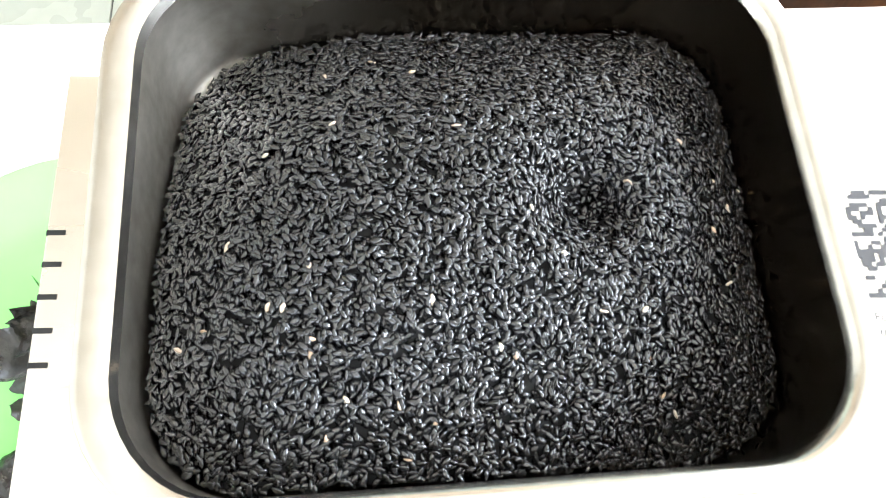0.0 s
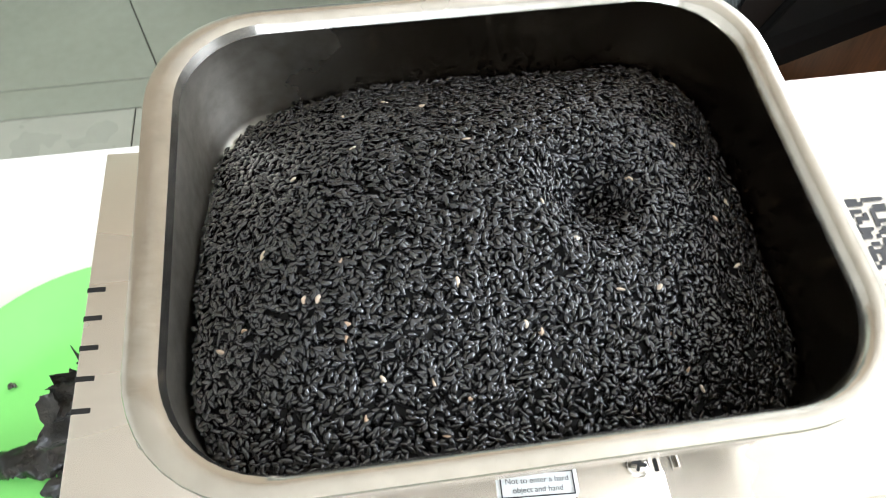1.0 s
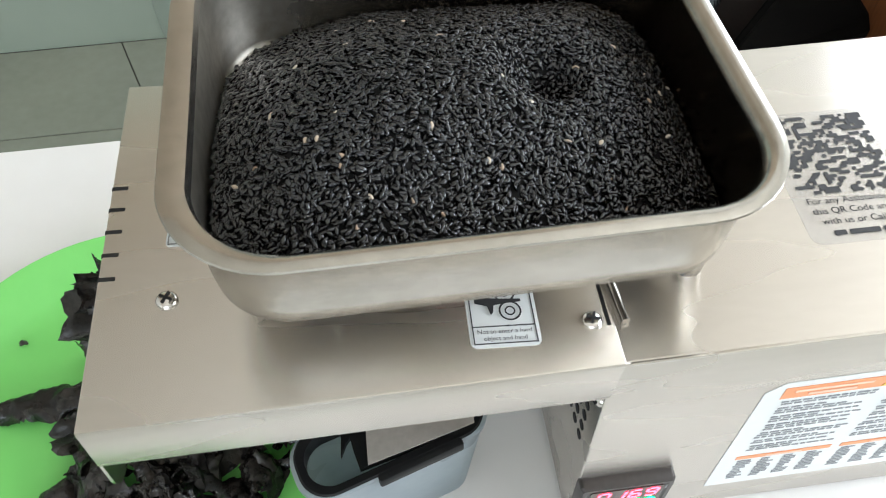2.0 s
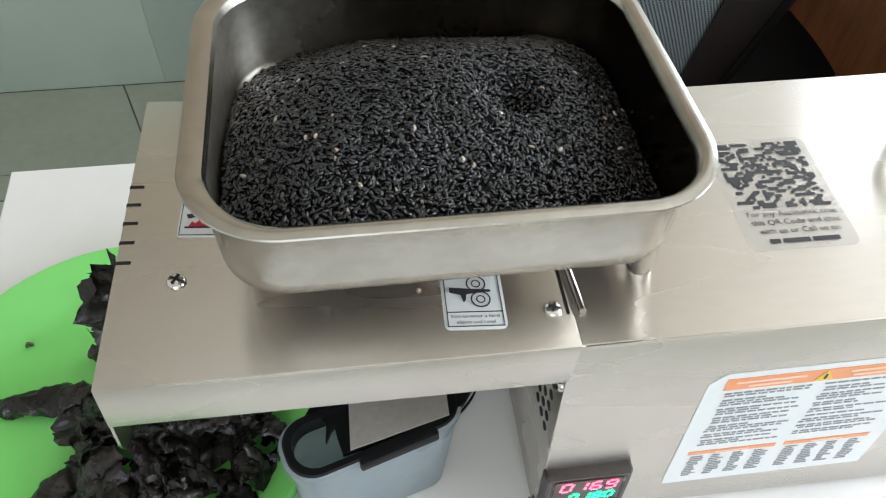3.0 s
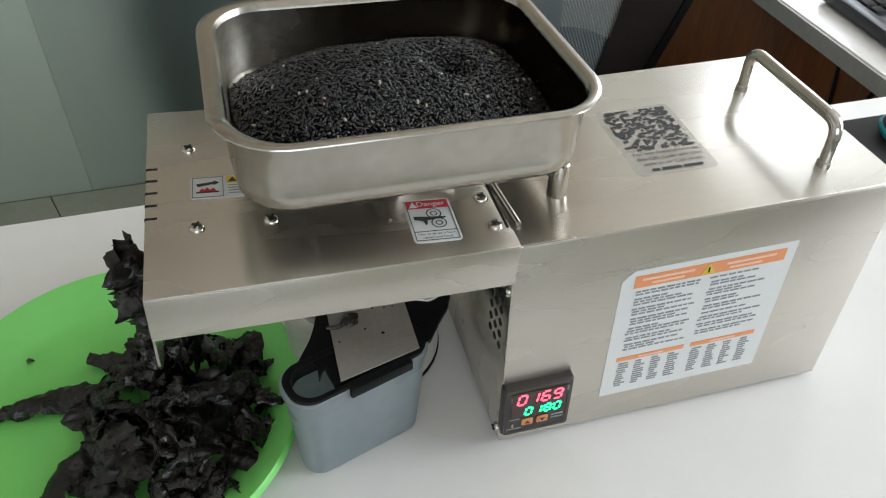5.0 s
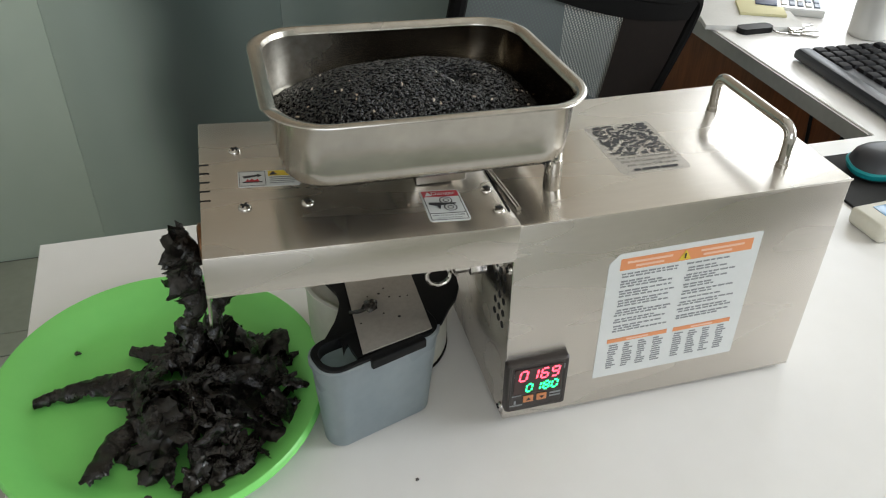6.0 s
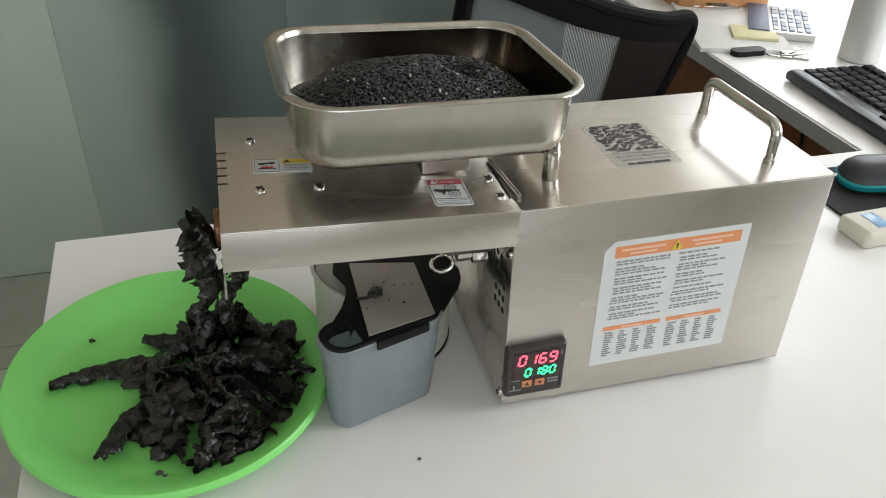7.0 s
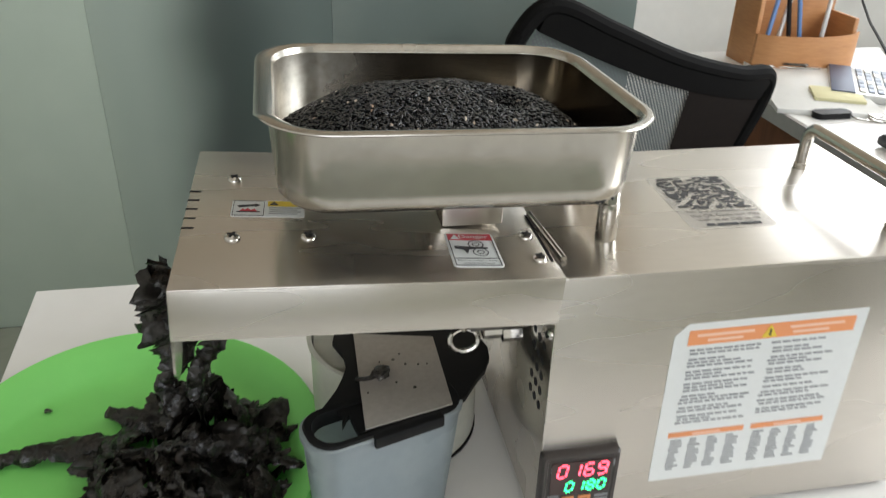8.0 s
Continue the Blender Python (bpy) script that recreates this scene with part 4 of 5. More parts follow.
def oil_cup():
    c = thing("oil_cup", (-0.09, 0.04, T), "grey plastic oil tub with a black rim insert", "tub")
    top, bot = 0.0505, 0.0425          # half lengths
    d0, d1 = 0.0, 0.027                # depth

    def ring(half, z, i, r):
        k = z / 0.087
        return [CUP @ p for p in rounded(-half + i + 0.004 * k, half - i, d0 + i - 0.006 * k, d1 - i + 0.006 * k, r, z, 8)]
    h = 0.087 - LOW
    part("tub", loft([ring(bot, 0.0, 0.003, 0.010), ring(bot, 0.002, 0.0, 0.0125), ring(top - 0.001, h - 0.004, 0, 0.015), ring(top + 0.001, h - 0.0035, 0, 0.016), ring(top + 0.001, h, 0, 0.016),
                      ring(top, h + 0.0008, 0.001, 0.015), ring(top, h, 0.0028, 0.013), ring(bot, 0.004, 0.003, 0.009)]), TUB, c, "scuffed grey plastic tub", 40)
    ins = loft([ring(top, h - 0.006, 0.0030, 0.014), ring(top, h + 0.0015, 0.0010, 0.015), ring(top, h + 0.0025, 0.0020, 0.014), ring(top, h + 0.0020, 0.0056, 0.012), ring(top, h - 0.007, 0.0060, 0.012)], cap=False)
    part("rim_insert", ins, BLACK, c, "black plastic rim")
    part("rim_clip", box(-0.012, 0.032, -0.0078, -0.0010, h - 0.0055, h + 0.0024, 0.0012, CUP), BLACK, c, "black clip over the rim")
    # one black plate lies over the cup and the pot behind it, with a hollow cut in its side
    plate = [(-0.1189, 0.0954), (-0.1126, 0.0796), (-0.1118, 0.0720), (-0.1122, 0.0658), (-0.1150, 0.0560), (-0.1191, 0.0454), (-0.1245, 0.0360), (-0.1285, 0.0290), (-0.1205, 0.0272), (-0.1172, 0.0225),
             (-0.1178, 0.0120), (-0.1150, 0.0185), (-0.1130, 0.0210), (-0.1118, 0.0150), (-0.1090, 0.0045), (-0.0600, 0.0175), (-0.0430, 0.0270), (-0.0330, 0.0420), (-0.0250, 0.0520), (-0.0195, 0.0640), (-0.0180, 0.0760)]
    plate += [(-0.0755 + 0.0560 * math.cos(radians(q)), 0.1125 + 0.0560 * math.sin(radians(q))) for q in range(-20, 125, 8)]
    part("insert_plate", flat(plate, Matrix.Translation((0, 0.0085, T - LOW)), 0.0846, 0.0034), BLACK, c, "black plastic insert with a hollow side")
    # the strainer plate, a bent quadrilateral lying across it
    bm = bmesh.new()
    corners = [(-0.1050, 0.0140, 0.0890 - LOW), (-0.0520, 0.0285, 0.0890 - LOW), (-0.0525, 0.0980, 0.0890 - LOW), (-0.1045, 0.1090, 0.0890 - LOW)]
    lo, hi = [[bm.verts.new((x, y, T + z + dz)) for x, y, z in corners] for dz in (0, 0.0011)]
    for f in (lo[::-1], hi, *[(lo[k], lo[(k + 1) % 4], hi[(k + 1) % 4], hi[k]) for k in range(4)]):
        bm.faces.new(f)
    plate = part("strainer_plate", bm, SIEVE, c, "grey steel plate with oily specks", 0)
    m = Matrix.Translation((-0.0770, 0.0600, T + 0.0893 - LOW))
    rng = random.Random(8)
    for _ in range(11):
        x, y, r = rng.uniform(-0.006, 0.020), rng.uniform(-0.028, 0.030), rng.uniform(0.0005, 0.0010)
        part("speck", turned([(r, 0.0006), (r * 1.2, 0.0009), (r * 0.5, 0.0014)], (x, y, 0), 7, m=m @ Matrix.Rotation(rng.uniform(0, 3), 4, "Z")), CAKE, plate)
    bm = crumb_mesh(rng, (-0.0135, 0.0015, 0.003), 0.0050)
    join(bm, tube(bend([(-0.016, 0.001, 0.002), (-0.022, -0.002, 0.0015), (-0.030, -0.001, 0.001)], 0.003), 0.0016, 6))
    bm.transform(m)
    part("crumb", bm, CAKE, plate, "clinging dark crumb of press cake")


def crumb_mesh(rng, c, r):
    bm = bmesh.new()
    bmesh.ops.create_icosphere(bm, subdivisions=2, radius=1)
    s = rng.uniform(0, 50)
    for v in bm.verts:
        k = 1 + 0.7 * noise.noise(v.co * 1.7 + Vector((s, 0, 0)))
        v.co = Vector((v.co.x * 1.2, v.co.y, v.co.z * 0.7)) * (k * r) + Vector(c)
    return bm


def pot():
    p = thing("round_pot", (-0.077, 0.098, T), "pale cream round pot behind the oil tub", "pot")
    cx, cy, r = -0.0760, 0.1165, 0.0575
    h = 0.0845 - LOW
    part("wall", turned([(r - 0.004, 0), (r - 0.001, 0.001), (r, 0.004), (r, h - 0.0025), (r + 0.0022, h - 0.0015), (r + 0.0022, h), (r - 0.001, h), (r - 0.0012, 0.004), (r - 0.003, 0.003)], (cx, cy, T), 48), POT, p, smooth=40)
    # pale fill added below the rim so the pot's inside looks lit
    part("inner_fill", turned([(r - 0.002, h - 0.0145), (r - 0.002, h - 0.005), (r - 0.006, h - 0.0043)], (cx, cy, T), 40), POT, p, "added pale flat fill inside the rim, brightens the pot's inside")
    part("base_ring", turned([(r - 0.001, 0), (r + 0.0008, 0.0004), (r + 0.0008, 0.002), (r - 0.001, 0.0024)], (cx, cy, T), 40), BLACK, p)


oil_cup()
pot()


# ---- green dish with press cake ----
DISH = Vector((-0.2543, 0.0922, T))


def dish():
    def ring(r, z):
        out = []
        for k in range(72):
            a = 2 * math.pi * k / 72
            u, v = r * 0.962 * math.cos(a), r * 1.04 * math.sin(a)
            c, s = math.cos(0.29), math.sin(0.29)
            out.append(DISH + Vector((u * c - v * s, u * s + v * c, z)))
        return out
    prof = [(0.082, 0.0), (0.090, 0.0004), (0.104, 0.004), (0.118, 0.0125), (0.1262, 0.0162), (0.1290, 0.0158), (0.1303, 0.0135), (0.1311, 0.0138), (0.1308, 0.0182), (0.1292, 0.0196), (0.1262, 0.0190), (0.116, 0.0140), (0.1045, 0.0060), (0.097, 0.0031), (0.090, 0.0025), (0.060, 0.0022)]
    solid("plate", loft([ring(r, z) for r, z in prof]), GREEN, "bright green plastic plate holding black press cake", "plate", smooth=50)


def dish_floor(x, y):
    """Height of the dish's upper side."""
    r = math.hypot(x - DISH.x, y - DISH.y)
    return T + 0.0024 + (0.0 if r < 0.09 else 0.0 if r > 0.135 else 0.0036 * ((r - 0.09) / 0.013) ** 1.2)


def flake(rng, c, turn, tilt, roll, length, width, curl, steps=40, across=14, floor=True, taper=0.45, sway=1.3, rag=1.0):
    """A torn, curled ribbon of press cake with creases and ragged, toothed edges."""
    s = rng.uniform(0, 100)
    bow = rng.uniform(-sway, sway)
    m = Matrix.Translation(c) @ Matrix.Rotation(turn, 4, "Z") @ Matrix.Rotation(tilt, 4, "Y") @ Matrix.Rotation(roll, 4, "X")
    bm = bmesh.new()
    rows = []
    x = y = 0.0
    mid = [(0.0, 0.0, 0.0)]
    for i in range(steps):
        t = i / steps
        head = bow * (t - 0.5) + 0.9 * noise.noise(Vector((t * 2.2, s, 1)))
        x, y = x + math.cos(head) * length / steps, y + math.sin(head) * length / steps
        mid.append((x, y, head))
    ox, oy = mid[steps // 2][:2]
    for i, (x, y, head) in enumerate(mid):
        t = i / steps
        w = width * (taper + (1 - taper) * math.sin(math.pi * min(1.0, t * 0.92 + 0.07)) ** 0.7) * (1 + 0.40 * noise.noise(Vector((t * 5, s, 2))))
        c2 = curl * (0.85 + 0.6 * noise.noise(Vector((t * 2.5, s, 4))))
        rad = w / max(abs(c2), 0.25)
        teeth = []
        for k in (0, 9):
            rip = noise.noise(Vector((t * 9, s + k, 3)))
            fringe = max(0.0, noise.noise(Vector((t * 6, s + k, 8))) + 0.15)
            teeth.append(1 + 0.42 * rip + 0.75 * rag * fringe * noise.noise(Vector((t * 40, s + k, 6))) + rng.uniform(-0.06, 0.04))
        side = Vector((-math.sin(head), math.cos(head), 0))
        row = []
        for k in range(across + 1):
            f = (k / across - 0.5) * 2
            q = f * (1 + (teeth[0 if f < 0 else 1] - 1) * max(0.0, (abs(f) - 0.55) / 0.45))
            ang = q * c2
            p = Vector((x - ox, y - oy, 0)) + side * (rad * math.sin(ang)) + Vector((0, 0, rad * (math.cos(ang) - 1) + 0.4 * w))
            n1 = noise.noise(Vector((p.x * 75 + s, p.y * 75, p.z * 75)))
            n2 = noise.noise(Vector((p.x * 190, p.y * 190 + s, p.z * 190)))
            n3 = noise.noise(Vector((p.x * 520, p.y * 520, p.z * 520 + s)))
            out = (side * math.sin(ang) + Vector((0, 0, math.cos(ang))))
            p += out * (0.0050 * (0.32 - abs(n1)) + 0.0018 * (0.25 - abs(n2)) + 0.0006 * n3)
            p = m @ p
            if floor:
                p.z = max(p.z, dish_floor(p.x, p.y) + 0.0012)
            row.append(bm.verts.new(p))
        rows.append(row)
    for r0, r1 in zip(rows, rows[1:]):
        for k in range(across):
            bm.faces.new((r0[k], r0[k + 1], r1[k + 1], r1[k]))
    bmesh.ops.solidify(bm, geom=bm.faces[:], thickness=0.0007)
    return bm


def cake_pile():
    rng = random.Random(21)
    pile = thing("press_cake_pile", (-0.212, 0.070, T + 0.0024), "pile of torn black press cake flakes on the green plate", "press cake")
    bm = bmesh.new()
    # broken core under the flakes
    bmesh.ops.create_icosphere(bm, subdivisions=4, radius=1)
    for v in bm.verts:
        n1 = noise.noise(v.co * 2.2) + 0.6 * noise.noise(v.co * 5.5)
        k = 1 + 0.34 * n1
        v.co = Vector((-0.213 + 0.030 * k * v.co.x, 0.074 + 0.034 * k * v.co.y, T + max(0.003, 0.005 + 0.014 * k * max(v.co.z, -0.1))))
    part("core", bm, CAKE, pile, "crumbled dark heart of the pile", 60)
    # flakes: low and broad round the foot, short and steep towards the top
    for k in range(104):
        ang, r = rng.uniform(0, 2 * math.pi), math.sqrt(rng.random())
        x, y = -0.214 + 0.066 * r * math.cos(ang), 0.070 + 0.078 * r * math.sin(ang)
        h = 0.046 * max(0.0, 1 - r ** 1.7)
        c = (x, y, T + 0.004 + h * rng.uniform(0.45, 1.0))
        steep = 0.55 + 0.35 * (1 - r)
        bm = flake(rng, c, ang + rng.gauss(0, 0.7), rng.gauss(0.25, steep), rng.gauss(0, 0.8), rng.uniform(0.026, 0.052), rng.uniform(0.0060, 0.0130), rng.uniform(0.5, 1.7), 34, 12, taper=0.15)
        part("flake", bm, CAKE, pile, smooth=50)
    # flakes standing up where the ribbon comes down
    for x, y, z, turn in ((-0.215, 0.108, 0.042, 0.4), (-0.201, 0.116, 0.036, 2.1), (-0.231, 0.118, 0.032, 3.6), (-0.208, 0.098, 0.055, 5.0), (-0.222, 0.092, 0.050, 1.2), (-0.194, 0.104, 0.044, 4.1)):
        part("flake", flake(rng, (x, y, T + z), turn, radians(-65), 0.4 * turn, 0.046, 0.0095, 1.2, 40, 12, taper=0.15, rag=1.4), CAKE, pile, smooth=50)
    # the long pieces that reach out over the dish
    for x, y, ang, l, w in ((-0.300, 0.108, 0.16, 0.100, 0.0150), (-0.284, 0.046, 0.90, 0.084, 0.0150), (-0.252, 0.020, 1.3, 0.050, 0.0105), (-0.157, 0.042, -0.12, 0.056, 0.0090),
                            (-0.196, 0.006, 0.9, 0.056, 0.0125), (-0.166, 0.128, 0.35, 0.060, 0.0110), (-0.214, 0.004, 1.5, 0.048, 0.0120), (-0.252, 0.134, -0.35, 0.060, 0.0125), (-0.172, 0.024, -0.6, 0.046, 0.0100)):
        part("long_flake", flake(rng, (x, y, T + 0.0075), ang, 0.0, rng.uniform(-0.5, 0.5), l, w, 1.8, 66, 18, taper=0.10, sway=0.7), CAKE, pile, "long curled strip of press cake", 50)
    # the piece still hanging from the nozzle
    bm = bmesh.new()
    for k, (x, z, l, w) in enumerate(((-0.211, 0.146, 0.034, 0.0150), (-0.219, 0.134, 0.048, 0.0245), (-0.216, 0.116, 0.050, 0.0230), (-0.210, 0.096, 0.044, 0.0130), (-0.205, 0.076, 0.040, 0.0095), (-0.192, 0.100, 0.030, 0.0120))):
        join(bm, flake(rng, (x, 0.080 + 0.003 * (k % 2), T + z), 1.1 * k, radians(60 + 24 * (k % 3)), 1.3 * k, l, w, 1.5, 60, 18, False, 0.25, 2.0, 0.8))
    solid("press_cake_ribbon", bm, CAKE, "ragged black ribbon of press cake hanging from the nozzle", "press cake", kind="stuff", smooth=60)
    for x, y, r in ((-0.3235, 0.1560, 0.0022), (-0.262, -0.0085, 0.0024), (-0.258, -0.0125, 0.0021), (-0.252, -0.0190, 0.0014), (-0.229, -0.012, 0.0016), (-0.246, -0.002, 0.0014), (-0.151, 0.064, 0.0011), (-0.157, 0.047, 0.0012), (-0.149, 0.078, 0.0009), (-0.236, -0.016, 0.0010)):
        solid("cake_crumb", crumb_mesh(rng, (x, y, T + 0.0035 + r * 0.5), r), CAKE, "small black crumb of press cake on the plate", "crumb", "crumbs on the plate")
    solid("table_crumb", crumb_mesh(rng, (-0.0792, -0.036, T + 0.0008), 0.0012), CAKE, "tiny black crumb lying on the white desk", "crumb")


dish()
cake_pile()
hull = crumb_mesh(random.Random(4), (0, 0, 0.0006), 0.0009)
hull.transform(COVER @ Matrix.Translation((-0.0665, 0.033, 0)))
solid("seed_hull", hull, PALE_SEED, "tiny pale seed hull lying on the steel cover", "crumb")


# ---- chair ----
def office_chair():
    c = thing("office_chair", (0.40, 0.80, 0), "black mesh-back office chair pushed in at the desk", "chair")
    top_l, top_r = Vector((0.134, 0.530, 0.966)), Vector((0.540, 0.662, 0.823))
    e1 = (top_r - top_l).normalized()
    e2 = Vector((-0.12, 0.06, -1.0))
    e2 = (e2 - e1 * e2.dot(e1)).normalized()
    w = (top_r - top_l).length
    nrm = e1.cross(e2).normalized()

    def at(u, v):
        """u across, v down, with the bow of the backrest."""
        a = (u / w - 0.5) * 2
        return top_l + e1 * u + e2 * v + nrm * (0.03 * (a * a - 0.6))
    outline = [(0.004, 0.045), (0.030, 0.004), (w * 0.25, 0.008), (w * 0.5, 0.015), (w * 0.78, 0.010), (w - 0.030, 0.0), (w - 0.004, 0.030), (w - 0.010, 0.12), (w - 0.035, 0.28), (w - 0.075, 0.46), (w * 0.5, 0.49), (0.075, 0.46), (0.035, 0.28), (0.01, 0.10)]
    ring = []
    for i in range(len(outline)):
        p0, p1, p2, p3 = (Vector(outline[(i + k) % len(outline)]) for k in (-1, 0, 1, 2))
        for k in range(8):
            t = k / 8
            q = 0.5 * ((2 * p1) + (p2 - p0) * t + (2 * p0 - 5 * p1 + 4 * p2 - p3) * t * t + (3 * p1 - p0 - 3 * p2 + p3) * t ** 3)
            ring.append(at(q.x, q.y))
    back_part = part("backrest_frame", tube(ring + ring[:1], 0.0115, 10, False), CHAIR, c, "black plastic backrest frame")
    bm = bmesh.new()
    uv = bm.loops.layers.uv.new("UVMap")
    n = 16
    g = [[(0.02 + (w - 0.04) * i / n, 0.49 * j / n) for j in range(n + 1)] for i in range(n + 1)]

    def squeeze(u, v):
        k = 0.055 * max(0, (v - 0.1) / 0.39)
        return (0.02 + k) + (u - 0.02) / (w - 0.04) * (w - 0.04 - 2 * k), v + 0.015 * math.sin(math.pi * u / w) * (1 - v / 0.49)
    vs = [[bm.verts.new(at(*squeeze(*g[i][j]))) for j in range(n + 1)] for i in range(n + 1)]
    for i in range(n):
        for j in range(n):
            f = bm.faces.new((vs[i][j], vs[i + 1][j], vs[i + 1][j + 1], vs[i][j + 1]))
            for loop, (a, b) in zip(f.loops, ((i, j), (i + 1, j), (i + 1, j + 1), (i, j + 1))):
                loop[uv].uv = squeeze(*g[a][b])
    part("backrest_mesh", bm, MESH, back_part, "grey perforated mesh fabric")
    n = 10
    rows = [[at(*squeeze(0.262 + 0.10 * j / n + (w - 0.282 - 0.10 * j / n) * i / n, 0.02 + 0.46 * j / n)) - nrm * 0.004 for j in range(n + 1)] for i in range(n + 1)]
    part("dark_panel", loft([[q + nrm * dn for q in row for dn in (0,)] for row in rows], False, False), DARK_CLOTH, back_part, "plain black fabric panel")
    top_band = [at(0.02 + (w - 0.04) * k / 14, 0.008 + 0.013 * math.sin(math.pi * k / 14)) for k in range(15)]
    band = loft([[p + e2 * dv + nrm * dn for dv, dn in ((-0.008, 0.011), (0.024, 0.010), (0.027, -0.006), (-0.008, -0.010))] for p in top_band])
    part("top_band", band, CHAIR, back_part, "wide black upper band")
    lum = [at(0.06 + (w - 0.12) * k / 10, 0.315 + 0.02 * math.sin(math.pi * k / 10)) + nrm * 0.012 for k in range(11)]
    part("lumbar_bar", loft([[p + e2 * dv + nrm * dn for dv, dn in ((-0.03, 0.008), (0.03, 0.008), (0.03, -0.004), (-0.03, -0.004))] for p in lum]), CHAIR, back_part, "black lumbar support")
    seat_c = Vector((0.40, 0.86, 0.47))
    yaw = Matrix.Translation(seat_c) @ Matrix.Rotation(math.atan2(e1.y, e1.x), 4, "Z")
    part("seat", loft([[yaw @ p for p in rounded(-0.23 + i, 0.23 - i, -0.22 + i, 0.22 - i, 0.08, z)] for i, z in ((0.02, -0.05), (0, -0.035), (0, 0.0), (0.012, 0.015), (0.05, 0.022))]), CHAIR, c, "black padded seat")
    mid = at(w / 2, 0.40)
    part("spine", tube(bend([mid + nrm * 0.02, at(w / 2, 0.50) + nrm * 0.02, seat_c + Vector((-0.03, -0.15, -0.05)), seat_c + Vector((0, 0, -0.055))], 0.05), 0.022, 10), CHAIR, c)
    part("column", turned([(0.03, 0.10), (0.03, 0.25), (0.02, 0.252), (0.02, 0.42)], (seat_c.x, seat_c.y, 0), 16), CHROME, c)
    for k in range(5):
        a = 2 * math.pi * k / 5 + 0.3
        tip = Vector((seat_c.x + 0.25 * math.cos(a), seat_c.y + 0.25 * math.sin(a), 0.075))
        leg = part("leg", tube([(seat_c.x, seat_c.y, 0.11), tuple(tip)], 0.018, 8), CHAIR, c)
        part("caster", turned([(0.018, -0.014), (0.026, -0.012), (0.026, 0.012), (0.018, 0.014)], (tip.x, tip.y, 0.0262), 16, "x"), RUBBER, leg)


# Unseen block added under the desk so the glass partition reflects something dark.
def unseen_block():
    p = thing("reflected_block", (-0.14, 0.02, 0), "unseen dark block under the desk, added for the glass to reflect", "drawers")
    part("body", box(-0.288, -0.02, -0.14, 0.25, 0.0, 0.62, 0.003), CHAIR, p)
    for k in range(3):
        part("block_front", box(-0.285, -0.023, 0.2502, 0.262, 0.02 + 0.2 * k, 0.21 + 0.2 * k, 0.002), CHAIR, p)


office_chair()
unseen_block()


# ---- things on the return of the desk ----
def keyboard():
    m = Matrix.Translation((0.652, 0.581, T)) @ Matrix.Rotation(radians(-92.5), 4, "Z")    # x runs along the keyboard
    k = thing("keyboard", (0.73, 0.36, T), "black computer keyboard on the white desk", "keyboard")
    W, D = 0.44, 0.155
    part("case", box(0, W, 0, D, 0.002, 0.016, 0.004, m), KEYBASE, k, "dark grey keyboard case")
    part("wrist_bevel", box(0.004, W - 0.004, 0.001, 0.022, 0.010, 0.0195, 0.004, m), KEYBASE, k)
    key = loft([[Vector(p) for p in rounded(-0.0090 + i, 0.0090 - i, -0.0090 + i, 0.0090 - i, 0.002, z, 2)] for i, z in ((0, 0), (0.0018, 0.0050), (0.0030, 0.0055))])
    me = mesh_from(key, "key", KEYCAP, 30)
    base = BASE[k.name]
    for r in range(6):
        for c in range(21):
            if c in (15,) or (r == 5 and 3 < c < 9):
                continue
            ob = new("key", me)
            ob.parent = k
            ob.matrix_local = Matrix.Translation(-base) @ m @ Matrix.Translation((0.018 + 0.0198 * c, 0.030 + 0.0196 * (5 - r) + (0.006 if r == 0 else 0), 0.0155))


def remote():
    m = Matrix.Translation((0.4395, 0.1300, T)) @ Matrix.Rotation(radians(3), 4, "Z")
    r = thing("remote_control", (0.50, 0.155, T), "cream air conditioner remote with a small screen", "remote control")
    part("case", box(0, 0.150, 0, 0.046, 0.0, 0.020, 0.005, m, segments=3), CREAM, r)
    part("screen", box(0.020, 0.036, 0.009, 0.037, 0.0195, 0.0206, 0.0004, m), BLUE, r, "pale blue screen")
    for i in range(4):
        for j in range(2):
            part("button", box(0.062 + 0.018 * i, 0.074 + 0.018 * i, 0.009 + 0.016 * j, 0.018 + 0.016 * j, 0.0195, 0.0215, 0.0006, m), PAPER, r)


def mouse_and_pad():
    solid("mouse_pad", loft([[Vector((p.x, p.y, T + z)) for p in rounded(0.462, 0.72, 0.180, 0.300, 0.012, 0)] for z in (0.0, 0.003)]), RUBBER, "black rubber mouse pad on the desk", "mouse pad")
    c = thing("computer_mouse", (0.555, 0.245, T + 0.003), "dark grey computer mouse with a teal side band", "mouse")
    m = Matrix.Translation((0.555, 0.243, T + 0.003)) @ Matrix.Rotation(radians(-22), 4, "Z")

    def ring(k, z, inset):
        return [m @ Vector((p.x, p.y, z + 0.004 * math.sin(p.x * 30))) for p in rounded(-0.055 + inset, 0.055 - inset, -0.031 + inset, 0.031 - inset, min(0.026, 0.0305 - inset), 0, 6)]
    part("base", loft([ring(0, 0.0045, 0.004), ring(0, 0.009, 0.001)]), KEYBASE, c)
    part("side_band", loft([ring(0, 0.009, 0.0005), ring(0, 0.015, -0.001), ring(0, 0.017, 0.0005)]), TEAL, c, "teal rubber side band")
    part("shell", loft([ring(0, 0.017, 0.001), ring(0, 0.027, 0.004), ring(0, 0.033, 0.011), ring(0, 0.036, 0.020), ring(0, 0.0365, 0.028)]), KEYBASE, c, "dark grey shell", 60)


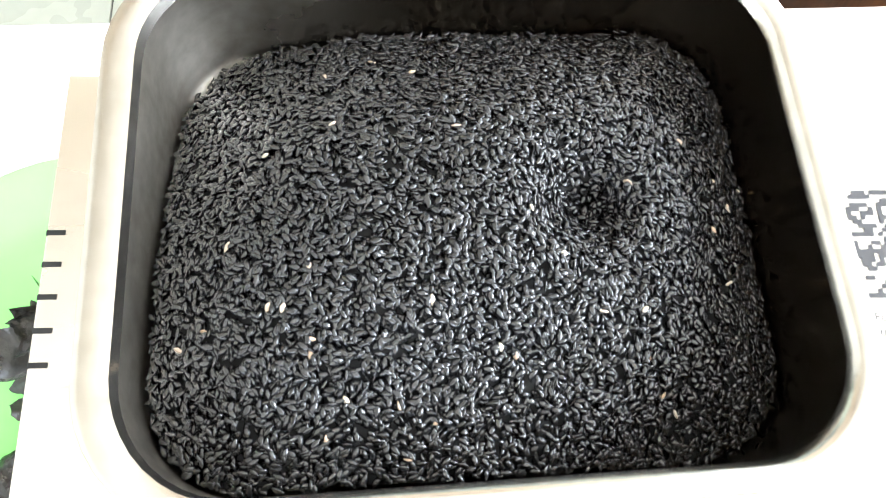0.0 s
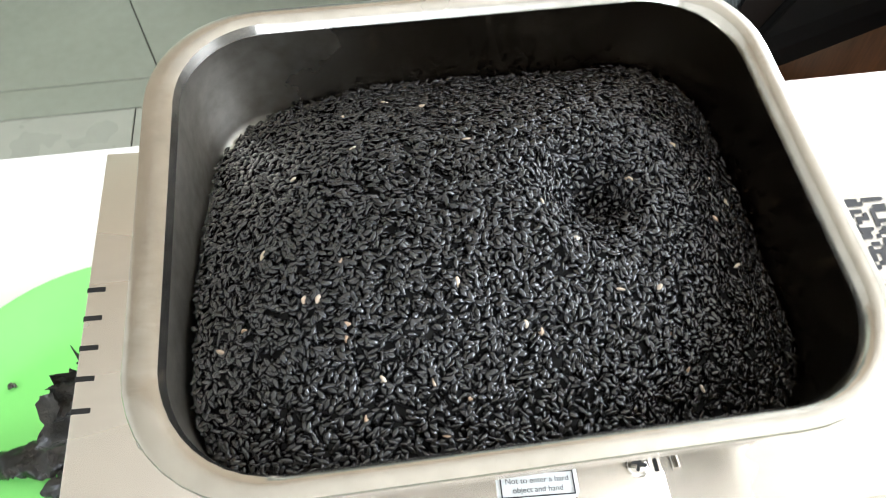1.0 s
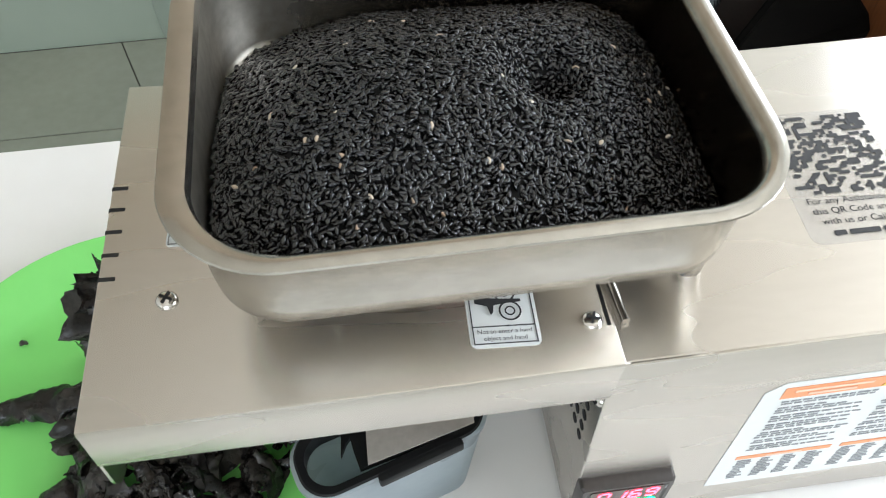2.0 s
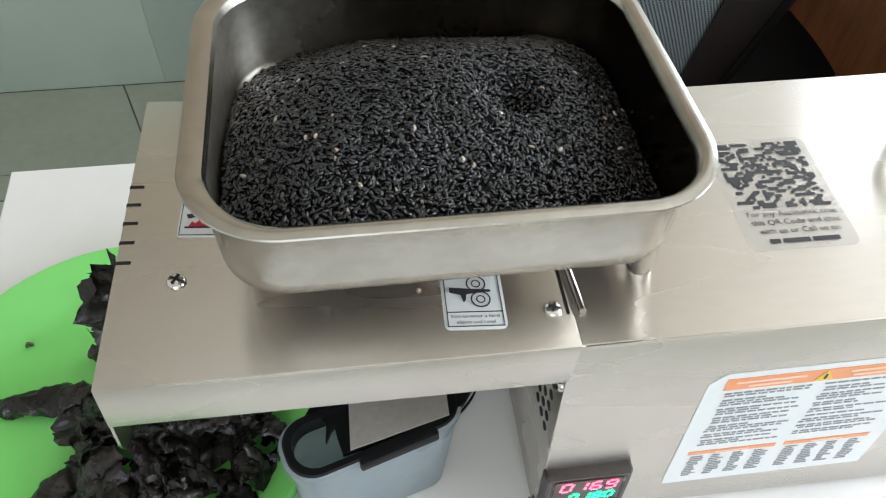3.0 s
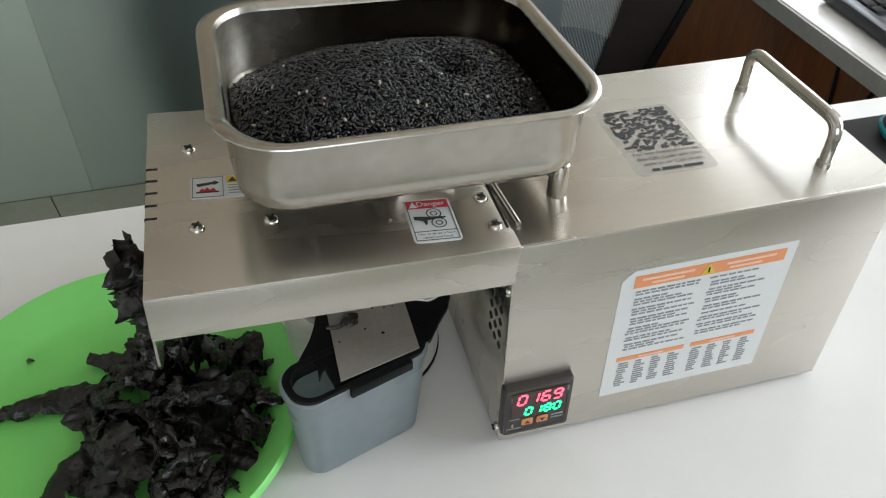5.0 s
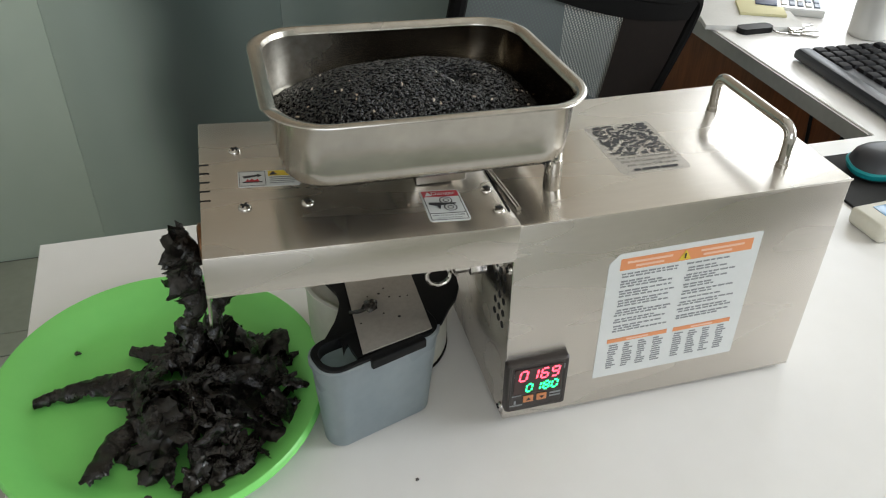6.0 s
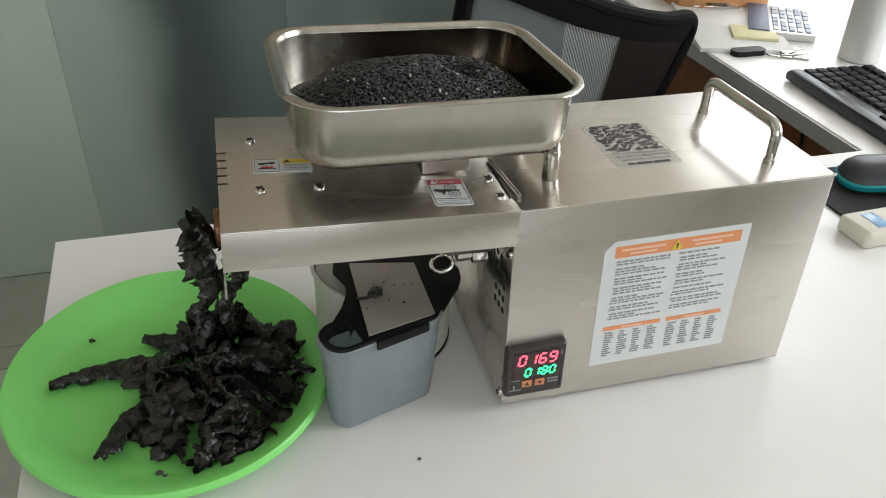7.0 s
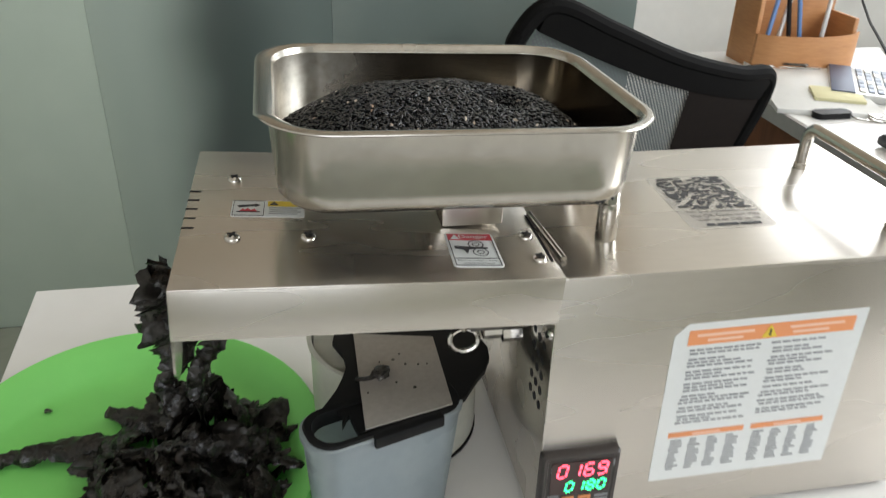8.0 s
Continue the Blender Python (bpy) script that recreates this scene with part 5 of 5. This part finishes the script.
def desk_clutter():
    solid("bottle", turned([(0.030, 0), (0.032, 0.002), (0.032, 0.19), (0.028, 0.205), (0.018, 0.215), (0.018, 0.235)], (0.835, 0.640, T), 28), BOTTLE, "pale metal drinking bottle standing on the desk", "bottle")
    m = Matrix.Translation((0.700, 0.845, T)) @ Matrix.Rotation(radians(-18), 4, "Z")
    n = thing("writing_pad", (0.70, 0.85, T), "white writing pad with a steel clip lying on the desk", "pad")
    part("page_block", box(-0.07, 0.09, -0.15, 0.12, 0.0, 0.008, 0.001, m), PAPER, n)
    part("clip", box(-0.035, 0.055, 0.085, 0.118, 0.0082, 0.0125, 0.0015, m), CHROME, n, "bright steel paper clip bar")
    part("clip_lever", tube(bend([m @ Vector(q) for q in ((-0.010, 0.100, 0.012), (-0.008, 0.070, 0.020), (0.028, 0.070, 0.020), (0.030, 0.100, 0.012))], 0.008), 0.0022, 8), DARK_STEEL, n)
    m2 = Matrix.Translation((0.715, 0.765, T + 0.008)) @ Matrix.Rotation(radians(-25), 4, "Z")
    solid("sticky_note_pad", box(-0.038, 0.038, -0.030, 0.038, 0.0002, 0.005, 0.0006, m2), STICKY, "pad of pale yellow sticky notes", "sticky notes")
    m3 = Matrix.Translation((0.805, 0.825, T)) @ Matrix.Rotation(radians(-32), 4, "Z")
    b = thing("calculator", (0.80, 0.82, T), "pale desk calculator with slate keys and a navy strip", "calculator")
    part("body", box(-0.055, 0.060, -0.085, 0.085, 0.0, 0.014, 0.003, m3), BOTTLE, b)
    part("dark_strip", box(-0.054, -0.018, -0.084, 0.084, 0.0135, 0.0155, 0.001, m3), NAVY, b, "navy strip along its edge")
    for i in range(5):
        for j in range(6):
            part("key", box(-0.012 + 0.0135 * i, -0.002 + 0.0135 * i, -0.076 + 0.025 * j, -0.056 + 0.025 * j, 0.0135, 0.0165, 0.001, m3, segments=1), SLATE if (i + j) % 3 else BOTTLE, b)
    # bunch of keys
    kb = thing("key_bunch", (0.69, 0.69, T), "bunch of steel keys with a black fob", "keys")
    part("fob", loft([[Vector((0.664 + p.x, 0.698 + p.y, T + z)) for p in rounded(-0.032, 0.028, -0.012, 0.012, 0.010, 0)] for z in (0.0, 0.006, 0.009)]), BLACK, kb, "black key fob")
    ring = [Vector((0.703 + 0.013 * math.cos(a), 0.684 + 0.013 * math.sin(a), T + 0.003)) for a in [2 * math.pi * k / 20 for k in range(21)]]
    part("key_ring", tube(ring, 0.0014, 6, False), CHROME, kb)
    for k, a in enumerate((-0.35, 0.05, 0.5)):
        mk = Matrix.Translation((0.712, 0.680, T + 0.0015 + 0.0022 * k)) @ Matrix.Rotation(a - 0.35, 4, "Z")
        bm = box(0.0, 0.020, -0.010, 0.010, 0, 0.002, 0.0006, mk)
        box(0.020, 0.048, -0.004, 0.003, 0, 0.002, 0.0005, mk, bm=bm)
        part("key", bm, CHROME, kb)
    # wooden pen box
    o = thing("pen_box", (0.78, 1.00, T), "tan wooden desk organiser holding pens", "desk organiser")
    x0, x1, y0, y1 = 0.672, 0.872, 0.955, 1.050
    rings = []
    for k in range(13):
        u = k / 12
        x, y = x0 + (x1 - x0) * u, y0 - 0.034 * math.sin(math.pi * u) ** 0.6
        rings.append([Vector((x, y + dy, T + z)) for dy, z in ((0, 0), (0.007, 0), (0.007, 0.062), (0, 0.064))])
    part("front_board", loft(rings), TAN_WOOD, o, "bowed tan front board", 40)
    part("back_board", box(x0, x1, y1 - 0.008, y1, T, T + 0.20, 0.001), TAN_WOOD, o)
    part("side_board", box(x0, x0 + 0.008, y0 + 0.009, y1 - 0.009, T, T + 0.15, 0.001), TAN_WOOD, o)
    part("side_board", box(x1 - 0.008, x1, y0 + 0.009, y1 - 0.009, T, T + 0.085, 0.001), TAN_WOOD, o)
    part("floor_board", box(x0 + 0.009, x1 - 0.009, y0 + 0.009, y1 - 0.009, T, T + 0.006), TAN_WOOD, o)
    rng = random.Random(2)
    for k in range(5):
        x = x0 + 0.03 + 0.028 * k
        a = (x, y0 + 0.025 + 0.01 * (k % 2), T + 0.007)
        bb = (x + rng.uniform(-0.02, 0.03), y0 + 0.05, T + 0.12 + 0.02 * (k % 3))
        solid("pen", tube([a, bb], 0.0042, 8), (PEN_BLUE, BOTTLE, BLACK)[k % 3], ("blue pen", "grey metal pen", "black pen")[k % 3] + " standing in the wooden organiser", "pen", "pens in the organiser")


def cable():
    pts = [(0.6185, 0.40, 0.715), (0.6175, 0.43, 0.60), (0.6175, 0.47, 0.50), (0.6175, 0.44, 0.38), (0.6175, 0.47, 0.26), (0.6175, 0.50, 0.0045)]
    solid("cable", tube(bend(pts, 0.04), 0.0032, 8), BLACK, "thin black cable hanging down the brown desk panel", "cable")
    pts = [(0.6185, 0.47, 0.715), (0.6175, 0.45, 0.58), (0.6175, 0.41, 0.46), (0.6175, 0.40, 0.30), (0.6175, 0.42, 0.0045)]
    solid("cable", tube(bend(pts, 0.04), 0.0026, 8), BLACK, "thin black cable hanging down the brown desk panel", "cable")
    pts = [(0.98, 0.99, T + 0.003), (1.01, 1.045, T + 0.003), (1.12, 1.25, T + 0.009), (1.231, 1.44, T + 0.019), (1.25, 1.452, 0.88)]
    solid("cable", tube(bend(pts, 0.02), 0.0028, 8), BLACK, "thin black cable running from the desk to the window", "cable")


cable()
keyboard()
remote()
mouse_and_pad()
desk_clutter()
floor_tiles()
